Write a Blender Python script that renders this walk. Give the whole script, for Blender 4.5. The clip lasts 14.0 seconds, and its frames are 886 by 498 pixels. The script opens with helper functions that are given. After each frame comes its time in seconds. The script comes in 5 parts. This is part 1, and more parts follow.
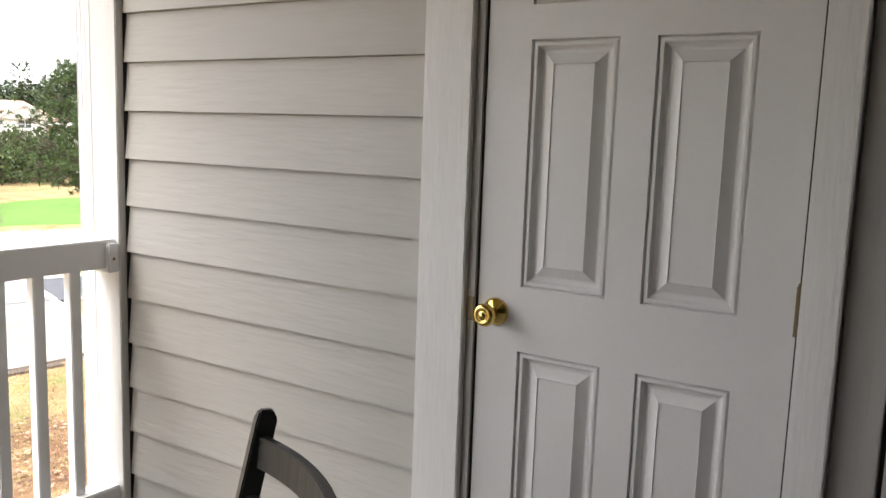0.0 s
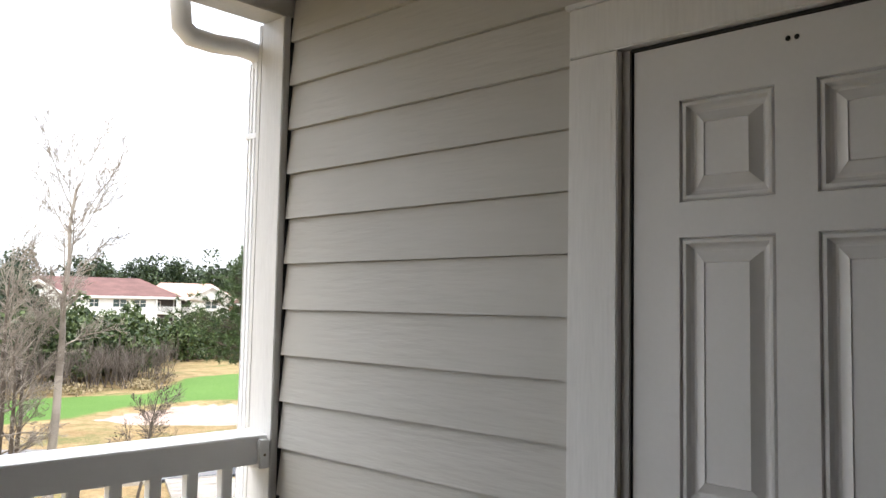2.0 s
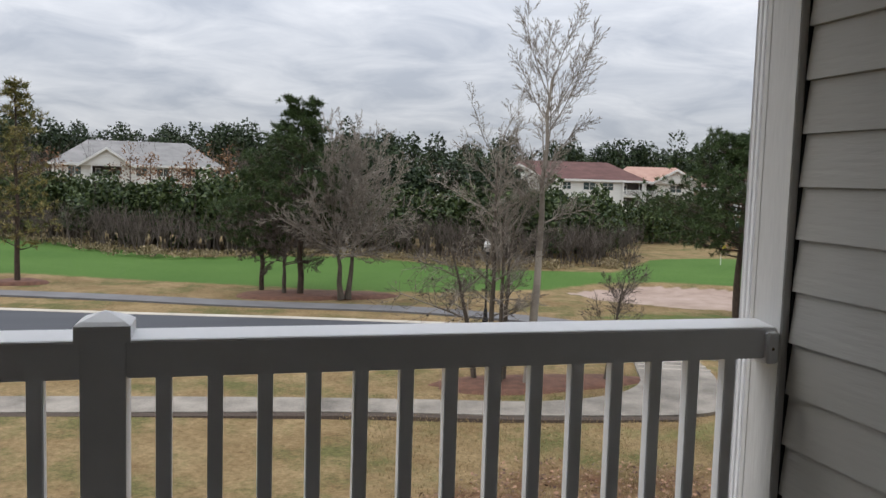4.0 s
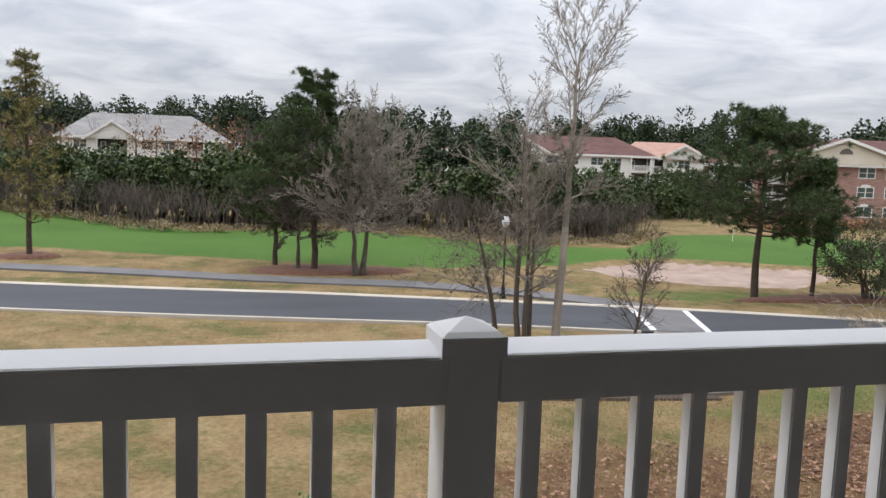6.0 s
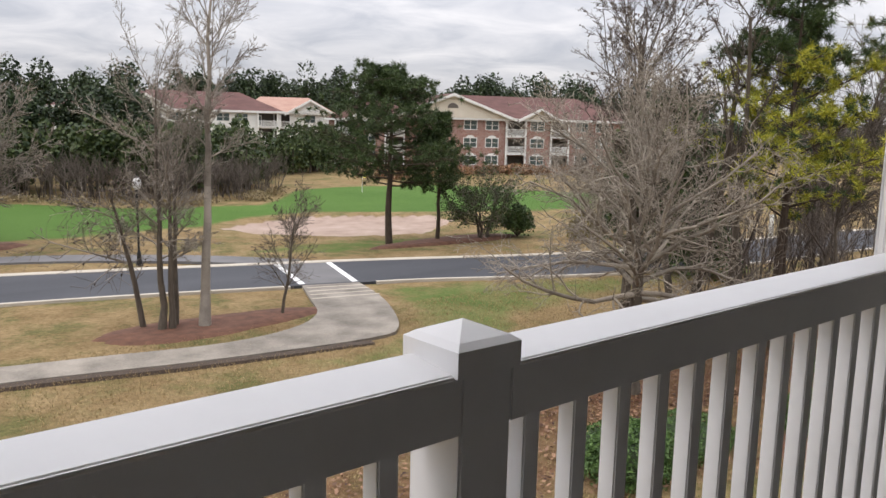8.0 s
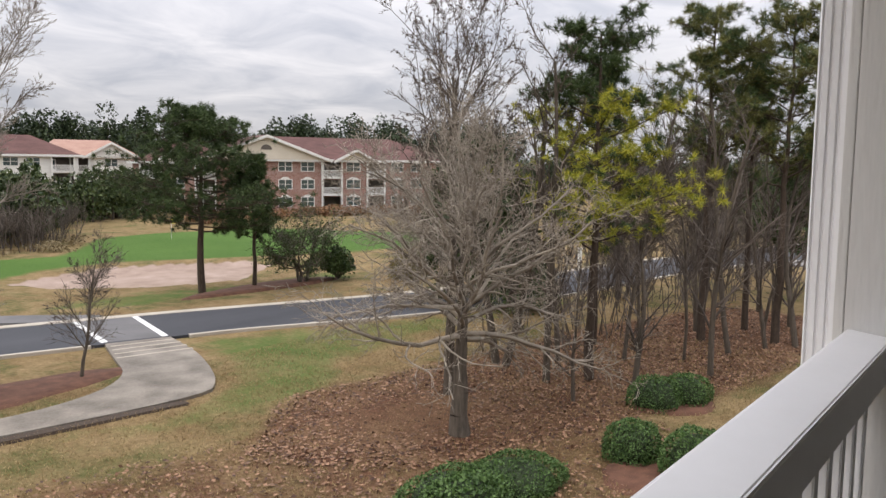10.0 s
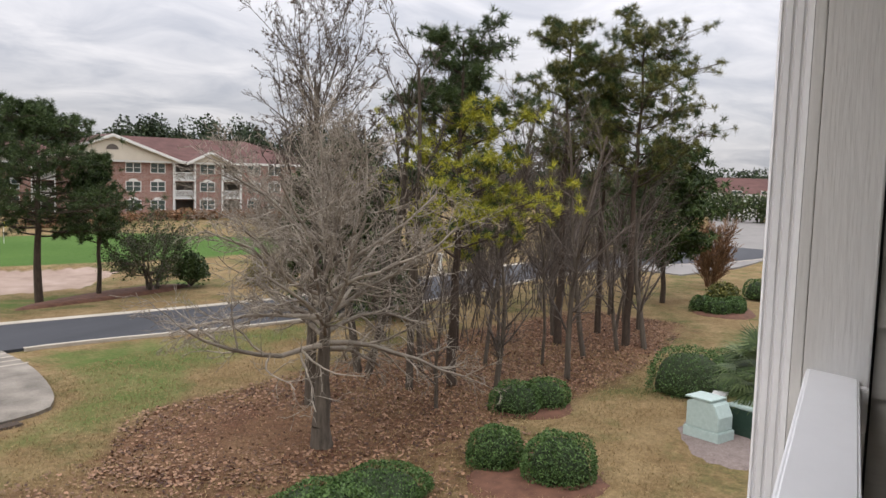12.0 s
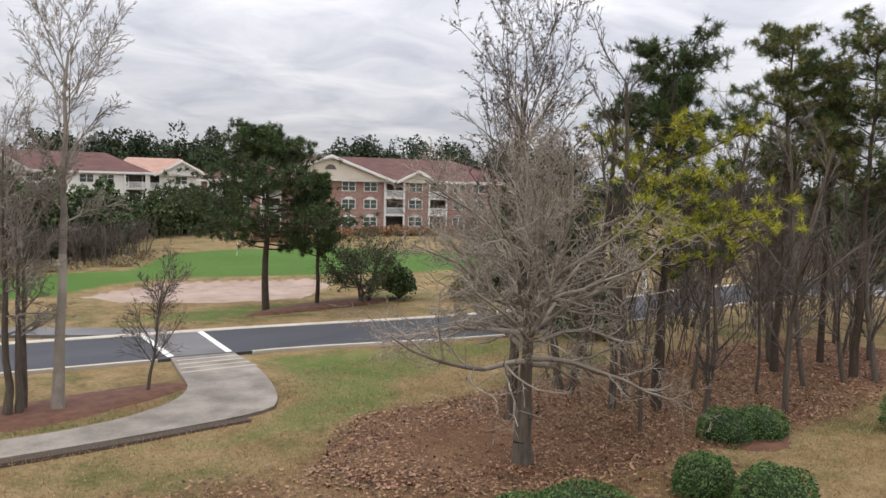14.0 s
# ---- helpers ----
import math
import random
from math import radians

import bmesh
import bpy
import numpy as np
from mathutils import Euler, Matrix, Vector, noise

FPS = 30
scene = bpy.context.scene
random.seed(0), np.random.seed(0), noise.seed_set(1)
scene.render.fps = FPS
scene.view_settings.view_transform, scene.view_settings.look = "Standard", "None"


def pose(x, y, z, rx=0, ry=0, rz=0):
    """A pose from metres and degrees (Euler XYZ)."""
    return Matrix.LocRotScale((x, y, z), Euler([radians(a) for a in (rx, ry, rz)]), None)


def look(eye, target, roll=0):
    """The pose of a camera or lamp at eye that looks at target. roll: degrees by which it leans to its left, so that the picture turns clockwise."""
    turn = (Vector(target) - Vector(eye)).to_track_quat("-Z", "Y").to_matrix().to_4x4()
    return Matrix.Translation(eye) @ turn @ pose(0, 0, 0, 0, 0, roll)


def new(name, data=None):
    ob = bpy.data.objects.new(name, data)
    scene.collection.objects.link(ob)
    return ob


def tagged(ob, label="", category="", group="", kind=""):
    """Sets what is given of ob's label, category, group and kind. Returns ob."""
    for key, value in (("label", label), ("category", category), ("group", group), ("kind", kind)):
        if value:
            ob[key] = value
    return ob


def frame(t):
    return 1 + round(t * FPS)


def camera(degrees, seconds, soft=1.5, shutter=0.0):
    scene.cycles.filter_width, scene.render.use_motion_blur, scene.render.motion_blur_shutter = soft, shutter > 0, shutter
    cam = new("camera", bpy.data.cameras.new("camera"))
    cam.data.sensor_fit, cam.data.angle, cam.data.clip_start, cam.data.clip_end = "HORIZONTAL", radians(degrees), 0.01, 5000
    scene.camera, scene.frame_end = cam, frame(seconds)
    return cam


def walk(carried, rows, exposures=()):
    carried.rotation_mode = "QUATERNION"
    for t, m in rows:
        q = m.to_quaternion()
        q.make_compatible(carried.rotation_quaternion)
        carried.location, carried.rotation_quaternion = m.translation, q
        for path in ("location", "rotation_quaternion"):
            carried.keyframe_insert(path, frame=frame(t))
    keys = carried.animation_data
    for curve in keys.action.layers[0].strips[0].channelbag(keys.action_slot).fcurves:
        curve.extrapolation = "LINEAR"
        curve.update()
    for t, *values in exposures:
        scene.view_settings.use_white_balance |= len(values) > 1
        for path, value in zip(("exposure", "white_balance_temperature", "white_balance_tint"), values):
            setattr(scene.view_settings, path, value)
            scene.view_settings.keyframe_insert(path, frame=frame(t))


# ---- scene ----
cam = camera(57.0, 14.0)
PATH = [
    (0, (-1.723, -2.395, 1.376), (-0.043, -1.345, 1.102), 2.0),
    (0.5, (-1.727, -2.408, 1.406), (0.016, -1.443, 1.234), 2.2),
    (1, (-1.722, -2.417, 1.435), (0.042, -1.476, 1.405), 2.0),
    (1.5, (-1.717, -2.416, 1.431), (-0.01, -1.374, 1.452), 1.7),
    (1.9, (-1.684, -2.4, 1.439), (-0.138, -1.134, 1.529), 1.0),
    (2, (-1.653, -2.389, 1.441), (-0.204, -1.018, 1.582), 1.1),
    (2.1, (-1.64, -2.375, 1.446), (-0.267, -0.93, 1.61), 1.7),
    (2.5, (-1.626, -2.355, 1.489), (-0.598, -0.65, 1.684), 0.8),
    (3, (-1.625, -2.325, 1.474), (-0.972, -0.434, 1.488), 1.0),
    (3.5, (-1.604, -2.233, 1.442), (-1.093, -0.306, 1.283), 1.3),
    (3.7, (-1.608, -2.203, 1.429), (-1.086, -0.279, 1.261), 1.7),
    (5.8, (-2.26, -1.52, 1.375), (-1.774, 0.41, 1.181), 2.4),
    (6, (-2.365, -1.498, 1.378), (-1.849, 0.421, 1.146), 2.0),
    (6.5, (-2.529, -1.408, 1.371), (-1.933, 0.475, 1.058), 0.9),
    (7, (-2.591, -1.233, 1.358), (-1.843, 0.594, 1.038), 0.1),
    (7.5, (-2.648, -1.079, 1.352), (-1.614, 0.603, 1.033), 0.9),
    (8, (-2.726, -0.901, 1.364), (-1.435, 0.594, 1.052), 1.4),
    (8.5, (-2.669, -0.732, 1.35), (-1.268, 0.664, 1.052), 1.2),
    (9, (-2.531, -0.547, 1.353), (-1.077, 0.802, 1.092), 2.0),
    (9.2, (-2.446, -0.515, 1.378), (-0.959, 0.8, 1.133), 2.1),
    (11.3, (-2.003, -0.057, 1.417), (-0.279, 0.933, 1.203), 0.5),
    (11.5, (-1.975, -0.047, 1.42), (-0.232, 0.908, 1.201), 1.5),
    (12, (-1.97, -0.029, 1.418), (-0.19, 0.863, 1.23), 1.7),
    (12.5, (-2.011, -0.025, 1.425), (-0.239, 0.884, 1.25), 1.7),
    (13, (-2.005, 0.004, 1.419), (-0.305, 1.042, 1.249), 1.3),
    (13.5, (-1.97, 0.026, 1.395), (-0.366, 1.209, 1.226), 1.2),
    (14, (-2.063, 0.011, 1.379), (-0.553, 1.312, 1.221), 1.4),
]
EXPOSURES = [(0.0, 1.98, 6950, 13), (1.0, 2.15, 6800, 11), (1.6, 2.1, 6750, 11), (2.1, 1.3, 6550, 10), (2.4, 0.6, 6500, 10), (2.6, -0.4, 6300, 9), (3.0, -0.87, 6250, 10), (3.5, -0.35, 6400, 10), (5.8, 0.02, 6500, 11), (7.0, 0.16, 6650, 12), (9.0, 0.08, 6800, 14), (14.0, -0.02, 6700, 13)]
walk(cam, [(t, look(eye, target, roll)) for t, eye, target, roll in PATH], EXPOSURES)

# ---- light ----
world = bpy.data.worlds.new("overcast_sky")
scene.world = world
world.use_nodes = True
wn, wl = world.node_tree.nodes, world.node_tree.links
wn.clear()


def wnode(kind, **kw):
    n = wn.new(kind)
    for k, v in kw.items():
        n.inputs[k].default_value = v
    return n


sky = wn.new("ShaderNodeTexSky")
sky.sky_type, sky.sun_disc = "NISHITA", False
sky.sun_elevation, sky.sun_rotation = radians(50), radians(281)
tc = wn.new("ShaderNodeTexCoord")
sep = wn.new("ShaderNodeSeparateXYZ")
wl.new(tc.outputs["Generated"], sep.inputs[0])
lift = wn.new("ShaderNodeMath")
lift.operation = "ADD"
lift.inputs[1].default_value = 0.16
up = wn.new("ShaderNodeMath")
up.operation = "MAXIMUM"
up.inputs[1].default_value = 0.0
wl.new(sep.outputs["Z"], up.inputs[0])
wl.new(up.outputs[0], lift.inputs[0])
flat = wn.new("ShaderNodeCombineXYZ")
for ax in ("X", "Y"):
    div = wn.new("ShaderNodeMath")
    div.operation = "DIVIDE"
    wl.new(sep.outputs[ax], div.inputs[0])
    wl.new(lift.outputs[0], div.inputs[1])
    wl.new(div.outputs[0], flat.inputs[ax])
cloud = wnode("ShaderNodeTexNoise", Scale=2.1, Detail=8.0, Roughness=0.56, Distortion=0.6)
wl.new(flat.outputs[0], cloud.inputs["Vector"])
ramp = wn.new("ShaderNodeValToRGB")
ramp.color_ramp.elements[0].position, ramp.color_ramp.elements[0].color = 0.33, (0.56, 0.60, 0.68, 1)
ramp.color_ramp.elements[1].position, ramp.color_ramp.elements[1].color = 0.68, (0.88, 0.90, 0.95, 1)
wl.new(cloud.outputs["Fac"], ramp.inputs[0])
bg_cloud = wnode("ShaderNodeBackground", Strength=1.0)
wl.new(ramp.outputs[0], bg_cloud.inputs["Color"])
# an overcast sky is about three times brighter overhead than at the horizon
zen = wn.new("ShaderNodeMath")
zen.operation = "MULTIPLY_ADD"
zen.inputs[1].default_value, zen.inputs[2].default_value = 2.6, 0.74
wl.new(up.outputs[0], zen.inputs[0])
wl.new(zen.outputs[0], bg_cloud.inputs["Strength"])
bg_sky = wnode("ShaderNodeBackground", Strength=0.08)
wl.new(sky.outputs[0], bg_sky.inputs["Color"])
mixw = wnode("ShaderNodeMixShader", Fac=0.88)
wl.new(bg_sky.outputs[0], mixw.inputs[1])
wl.new(bg_cloud.outputs[0], mixw.inputs[2])
outw = wn.new("ShaderNodeOutputWorld")
wl.new(mixw.outputs[0], outw.inputs[0])

sun = new("sun", bpy.data.lights.new("sun", "SUN"))
sun.data.energy, sun.data.angle, sun.data.color = 1.5, radians(50), (1.0, 0.98, 0.95)
sun.matrix_world = look((0, 0, 50), (40, -8, 0))


# ---- materials ----
def mat(name, c1, c2, rough=0.6, metal=0.0, scale=8.0, stretch=(1, 1, 1), bump=0.2, fine=60.0, spec=0.4, island=0.0, obj=0.0, fine_amt=0.25):
    """Two colours mixed by a broad noise, with fine grain, relief and per-piece variation."""
    m = bpy.data.materials.new(name)
    m.use_nodes = True
    n, l = m.node_tree.nodes, m.node_tree.links
    b = n["Principled BSDF"]
    b.inputs["Roughness"].default_value, b.inputs["Metallic"].default_value = rough, metal
    b.inputs["Specular IOR Level"].default_value = spec
    co = n.new("ShaderNodeTexCoord")
    mp = n.new("ShaderNodeMapping")
    mp.inputs["Scale"].default_value = stretch
    l.new(co.outputs["Object"], mp.inputs[0])
    n1, n2 = n.new("ShaderNodeTexNoise"), n.new("ShaderNodeTexNoise")
    n1.inputs["Scale"].default_value, n1.inputs["Detail"].default_value = scale, 4
    n2.inputs["Scale"].default_value, n2.inputs["Detail"].default_value = fine, 3
    for q in (n1, n2):
        l.new(mp.outputs[0], q.inputs["Vector"])
    add = n.new("ShaderNodeMix")
    add.inputs[0].default_value = fine_amt
    l.new(n1.outputs["Fac"], add.inputs[2])
    l.new(n2.outputs["Fac"], add.inputs[3])
    val = add.outputs[0]
    for amount, kind, out in ((island, "ShaderNodeNewGeometry", "Random Per Island"), (obj, "ShaderNodeObjectInfo", "Random")):
        if amount:
            src = n.new(kind)
            mx = n.new("ShaderNodeMix")
            mx.inputs[0].default_value = amount
            l.new(val, mx.inputs[2])
            l.new(src.outputs[out], mx.inputs[3])
            val = mx.outputs[0]
    cr = n.new("ShaderNodeValToRGB")
    cr.color_ramp.elements[0].position, cr.color_ramp.elements[0].color = 0.3, (*c1, 1)
    cr.color_ramp.elements[1].position, cr.color_ramp.elements[1].color = 0.7, (*c2, 1)
    l.new(val, cr.inputs[0])
    l.new(cr.outputs[0], b.inputs["Base Color"])
    if bump:
        bp = n.new("ShaderNodeBump")
        bp.inputs["Strength"].default_value, bp.inputs["Distance"].default_value = bump, 0.004
        l.new(n2.outputs["Fac"], bp.inputs["Height"])
        l.new(bp.outputs[0], b.inputs["Normal"])
    return m


def glass(name):
    m = bpy.data.materials.new(name)
    m.use_nodes = True
    b = m.node_tree.nodes["Principled BSDF"]
    b.inputs["Base Color"].default_value = (0.06, 0.09, 0.09, 1)
    b.inputs["Roughness"].default_value, b.inputs["Specular IOR Level"].default_value = 0.05, 0.9
    return m


VINYL = mat("white_vinyl", (0.84, 0.84, 0.85), (0.90, 0.90, 0.91), 0.4, scale=3, fine=25, bump=0.05)
TRIM = mat("painted_trim", (0.62, 0.61, 0.59), (0.72, 0.71, 0.69), 0.55, scale=5, stretch=(3, 3, 0.25), fine=45, bump=0.45, fine_amt=0.5)
SIDING = mat("fibre_cement_siding", (0.40, 0.385, 0.35), (0.45, 0.435, 0.40), 0.6, scale=3, stretch=(1, 0.35, 3), fine=18, bump=0.6, obj=0.25, fine_amt=0.45)
DOORP = mat("door_paint", (0.60, 0.59, 0.575), (0.66, 0.65, 0.635), 0.42, scale=2.5, fine=90, bump=0.06)
BRASS = mat("polished_brass", (0.62, 0.42, 0.10), (0.80, 0.58, 0.19), 0.16, 1.0, fine=40, bump=0.02)
AGED = mat("aged_brass", (0.10, 0.08, 0.05), (0.20, 0.16, 0.09), 0.4, 0.8)
# near-black for the shade in gaps and screw holes, and for the doorway seal
DARKGAP = mat("gap_shade_and_seal", (0.012, 0.011, 0.01), (0.02, 0.02, 0.02), 0.8)
# grey set darker than the trim to hold the jambs' shade
JAMB = mat("shade_grey_jamb", (0.30, 0.285, 0.265), (0.36, 0.345, 0.32), 0.5, scale=4, stretch=(3, 3, 0.3))
BLACKWOOD = mat("black_painted_wood", (0.012, 0.012, 0.013), (0.03, 0.03, 0.031), 0.38, fine=80, stretch=(1, 1, 0.3), bump=0.15)
SLAB = mat("balcony_concrete", (0.20, 0.19, 0.18), (0.27, 0.26, 0.24), 0.85, fine=120)
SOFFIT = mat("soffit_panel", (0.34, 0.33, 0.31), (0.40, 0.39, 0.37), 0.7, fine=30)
ROOMWALL = mat("room_wall", (0.32, 0.31, 0.29), (0.38, 0.37, 0.35), 0.8)
ASPHALT = mat("asphalt", (0.035, 0.037, 0.043), (0.06, 0.062, 0.07), 0.85, scale=0.25, stretch=(0.4, 2, 1), fine=30, bump=0.4)
WORN = mat("worn_asphalt", (0.10, 0.098, 0.10), (0.16, 0.155, 0.155), 0.85, scale=0.6, fine=20, bump=0.4)
PALE = mat("pale_pavement", (0.17, 0.16, 0.15), (0.24, 0.225, 0.21), 0.85, scale=0.3, fine=20, bump=0.3)
CONCRETE = mat("weathered_concrete", (0.11, 0.095, 0.078), (0.31, 0.275, 0.23), 0.85, scale=0.9, fine=14, bump=0.4)
KERB = mat("kerb_concrete", (0.36, 0.32, 0.26), (0.50, 0.45, 0.38), 0.85, scale=0.7, fine=9)
LINE = mat("road_paint", (0.62, 0.62, 0.60), (0.78, 0.78, 0.76), 0.6, scale=2)
MULCH = mat("pine_straw", (0.07, 0.030, 0.018), (0.16, 0.075, 0.045), 0.9, scale=2.5, fine=25, bump=0.8)
GRAVEL = mat("gravel", (0.11, 0.085, 0.075), (0.25, 0.20, 0.18), 0.9, scale=5, fine=18, bump=1.0, fine_amt=0.6)
BARK = mat("grey_bark", (0.050, 0.040, 0.030), (0.13, 0.105, 0.08), 0.9, scale=4, stretch=(3, 3, 0.5), fine=20, bump=0.8)
PALEBARK = mat("pale_bark", (0.145, 0.122, 0.10), (0.33, 0.29, 0.24), 0.85, scale=2, fine=15, bump=0.5, island=0.3)
PALELIMB = mat("weathered_pale_limbs", (0.15, 0.125, 0.10), (0.36, 0.315, 0.255), 0.85, scale=2, fine=15, bump=0.5, island=0.35)
TWIG = mat("brown_twigs", (0.06, 0.047, 0.038), (0.15, 0.122, 0.10), 0.9, scale=1, fine=10, bump=0, island=0.6)
PINEBARK = mat("pine_bark", (0.035, 0.025, 0.018), (0.085, 0.06, 0.043), 0.95, scale=6, stretch=(2, 2, 0.6), fine=18, bump=0.9)


def leafmat(name, c1, c2):
    m = mat(name, c1, c2, 0.55, scale=0.6, fine=5, bump=0, island=0.55, spec=0.25)
    return m


NEEDLE = leafmat("pine_needles", (0.020, 0.040, 0.011), (0.070, 0.105, 0.030))
YELLOWN = leafmat("yellowed_needles", (0.15, 0.18, 0.02), (0.44, 0.41, 0.04))
OLIVEN = leafmat("olive_needles", (0.05, 0.065, 0.016), (0.19, 0.18, 0.05))
DRYN = leafmat("sparse_dry_needles", (0.11, 0.10, 0.03), (0.26, 0.21, 0.07))
FARGREEN = leafmat("far_evergreens", (0.012, 0.024, 0.010), (0.045, 0.066, 0.026))
BRUSHGREEN = leafmat("brush_evergreens", (0.018, 0.034, 0.010), (0.070, 0.094, 0.028))
RUST = leafmat("rusty_leaves", (0.12, 0.07, 0.04), (0.26, 0.14, 0.07))
BUSHG = leafmat("clipped_boxwood_leaves", (0.030, 0.065, 0.016), (0.10, 0.17, 0.05))
# dark green standing in for the shade inside clipped bushes
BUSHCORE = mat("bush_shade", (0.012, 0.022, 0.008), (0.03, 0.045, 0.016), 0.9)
PALMG = leafmat("palm_fronds", (0.035, 0.06, 0.02), (0.12, 0.16, 0.06))
DEADLEAF = leafmat("dead_leaves", (0.05, 0.022, 0.013), (0.33, 0.19, 0.115))
STRAW = leafmat("dormant_grass", (0.15, 0.105, 0.045), (0.38, 0.28, 0.14))
REEDS = leafmat("dry_reeds", (0.15, 0.115, 0.06), (0.30, 0.235, 0.13))
BOXGREEN = mat("pale_green_enamel", (0.33, 0.42, 0.39), (0.42, 0.51, 0.48), 0.35, fine=30, bump=0.05)
BOXDARK = mat("dark_green_enamel", (0.015, 0.035, 0.025), (0.03, 0.055, 0.04), 0.35, fine=30, bump=0.05)
BLACKMETAL = mat("black_metal", (0.012, 0.012, 0.012), (0.025, 0.025, 0.025), 0.4, 0.4)
LAMPGLASS = mat("frosted_globe", (0.55, 0.55, 0.53), (0.65, 0.65, 0.63), 0.25, scale=3)
HWHITE = mat("house_white", (0.66, 0.66, 0.62), (0.76, 0.76, 0.72), 0.6, scale=0.5, stretch=(1, 1, 8), fine=6, bump=0)
HCREAM = mat("house_cream", (0.58, 0.52, 0.42), (0.68, 0.62, 0.52), 0.65, scale=0.4, fine=5, bump=0)
ROOFRED = mat("red_brown_shingles", (0.07, 0.030, 0.026), (0.135, 0.065, 0.055), 0.85, scale=0.5, stretch=(1, 1, 3), fine=4)
ROOFTAN = mat("tan_shingles", (0.30, 0.17, 0.13), (0.42, 0.27, 0.21), 0.85, scale=0.5, stretch=(1, 1, 3), fine=4)
ROOFGREY = mat("grey_shingles", (0.17, 0.165, 0.16), (0.27, 0.26, 0.25), 0.85, scale=0.5, stretch=(1, 1, 3), fine=4)
PANE = glass("window_glass")
# porch recess shade put into the colour; gable vents use it too
RECESS = mat("recess_shade_tone", (0.10, 0.085, 0.075), (0.16, 0.14, 0.12), 0.8)
FLAGY = mat("yellow_flag", (0.7, 0.55, 0.05), (0.8, 0.65, 0.1), 0.7)
CARPAINT = mat("light_car_paint", (0.5, 0.5, 0.5), (0.6, 0.6, 0.6), 0.3)


def brick_material():
    m = bpy.data.materials.new("red_brick")
    m.use_nodes = True
    n, l = m.node_tree.nodes, m.node_tree.links
    co, mp, bt = n.new("ShaderNodeTexCoord"), n.new("ShaderNodeMapping"), n.new("ShaderNodeTexBrick")
    mp.inputs["Rotation"].default_value = (radians(90), 0, 0)
    bt.inputs["Color1"].default_value, bt.inputs["Color2"].default_value = (0.20, 0.075, 0.05, 1), (0.34, 0.17, 0.13, 1)
    bt.inputs["Mortar"].default_value, bt.inputs["Scale"].default_value = (0.42, 0.36, 0.32, 1), 1.0
    bt.inputs["Brick Width"].default_value, bt.inputs["Row Height"].default_value, bt.inputs["Mortar Size"].default_value = 0.42, 0.16, 0.02
    l.new(co.outputs["Object"], mp.inputs[0])
    l.new(mp.outputs[0], bt.inputs["Vector"])
    l.new(bt.outputs["Color"], n["Principled BSDF"].inputs["Base Color"])
    n["Principled BSDF"].inputs["Roughness"].default_value = 0.9
    return m


BRICK = brick_material()


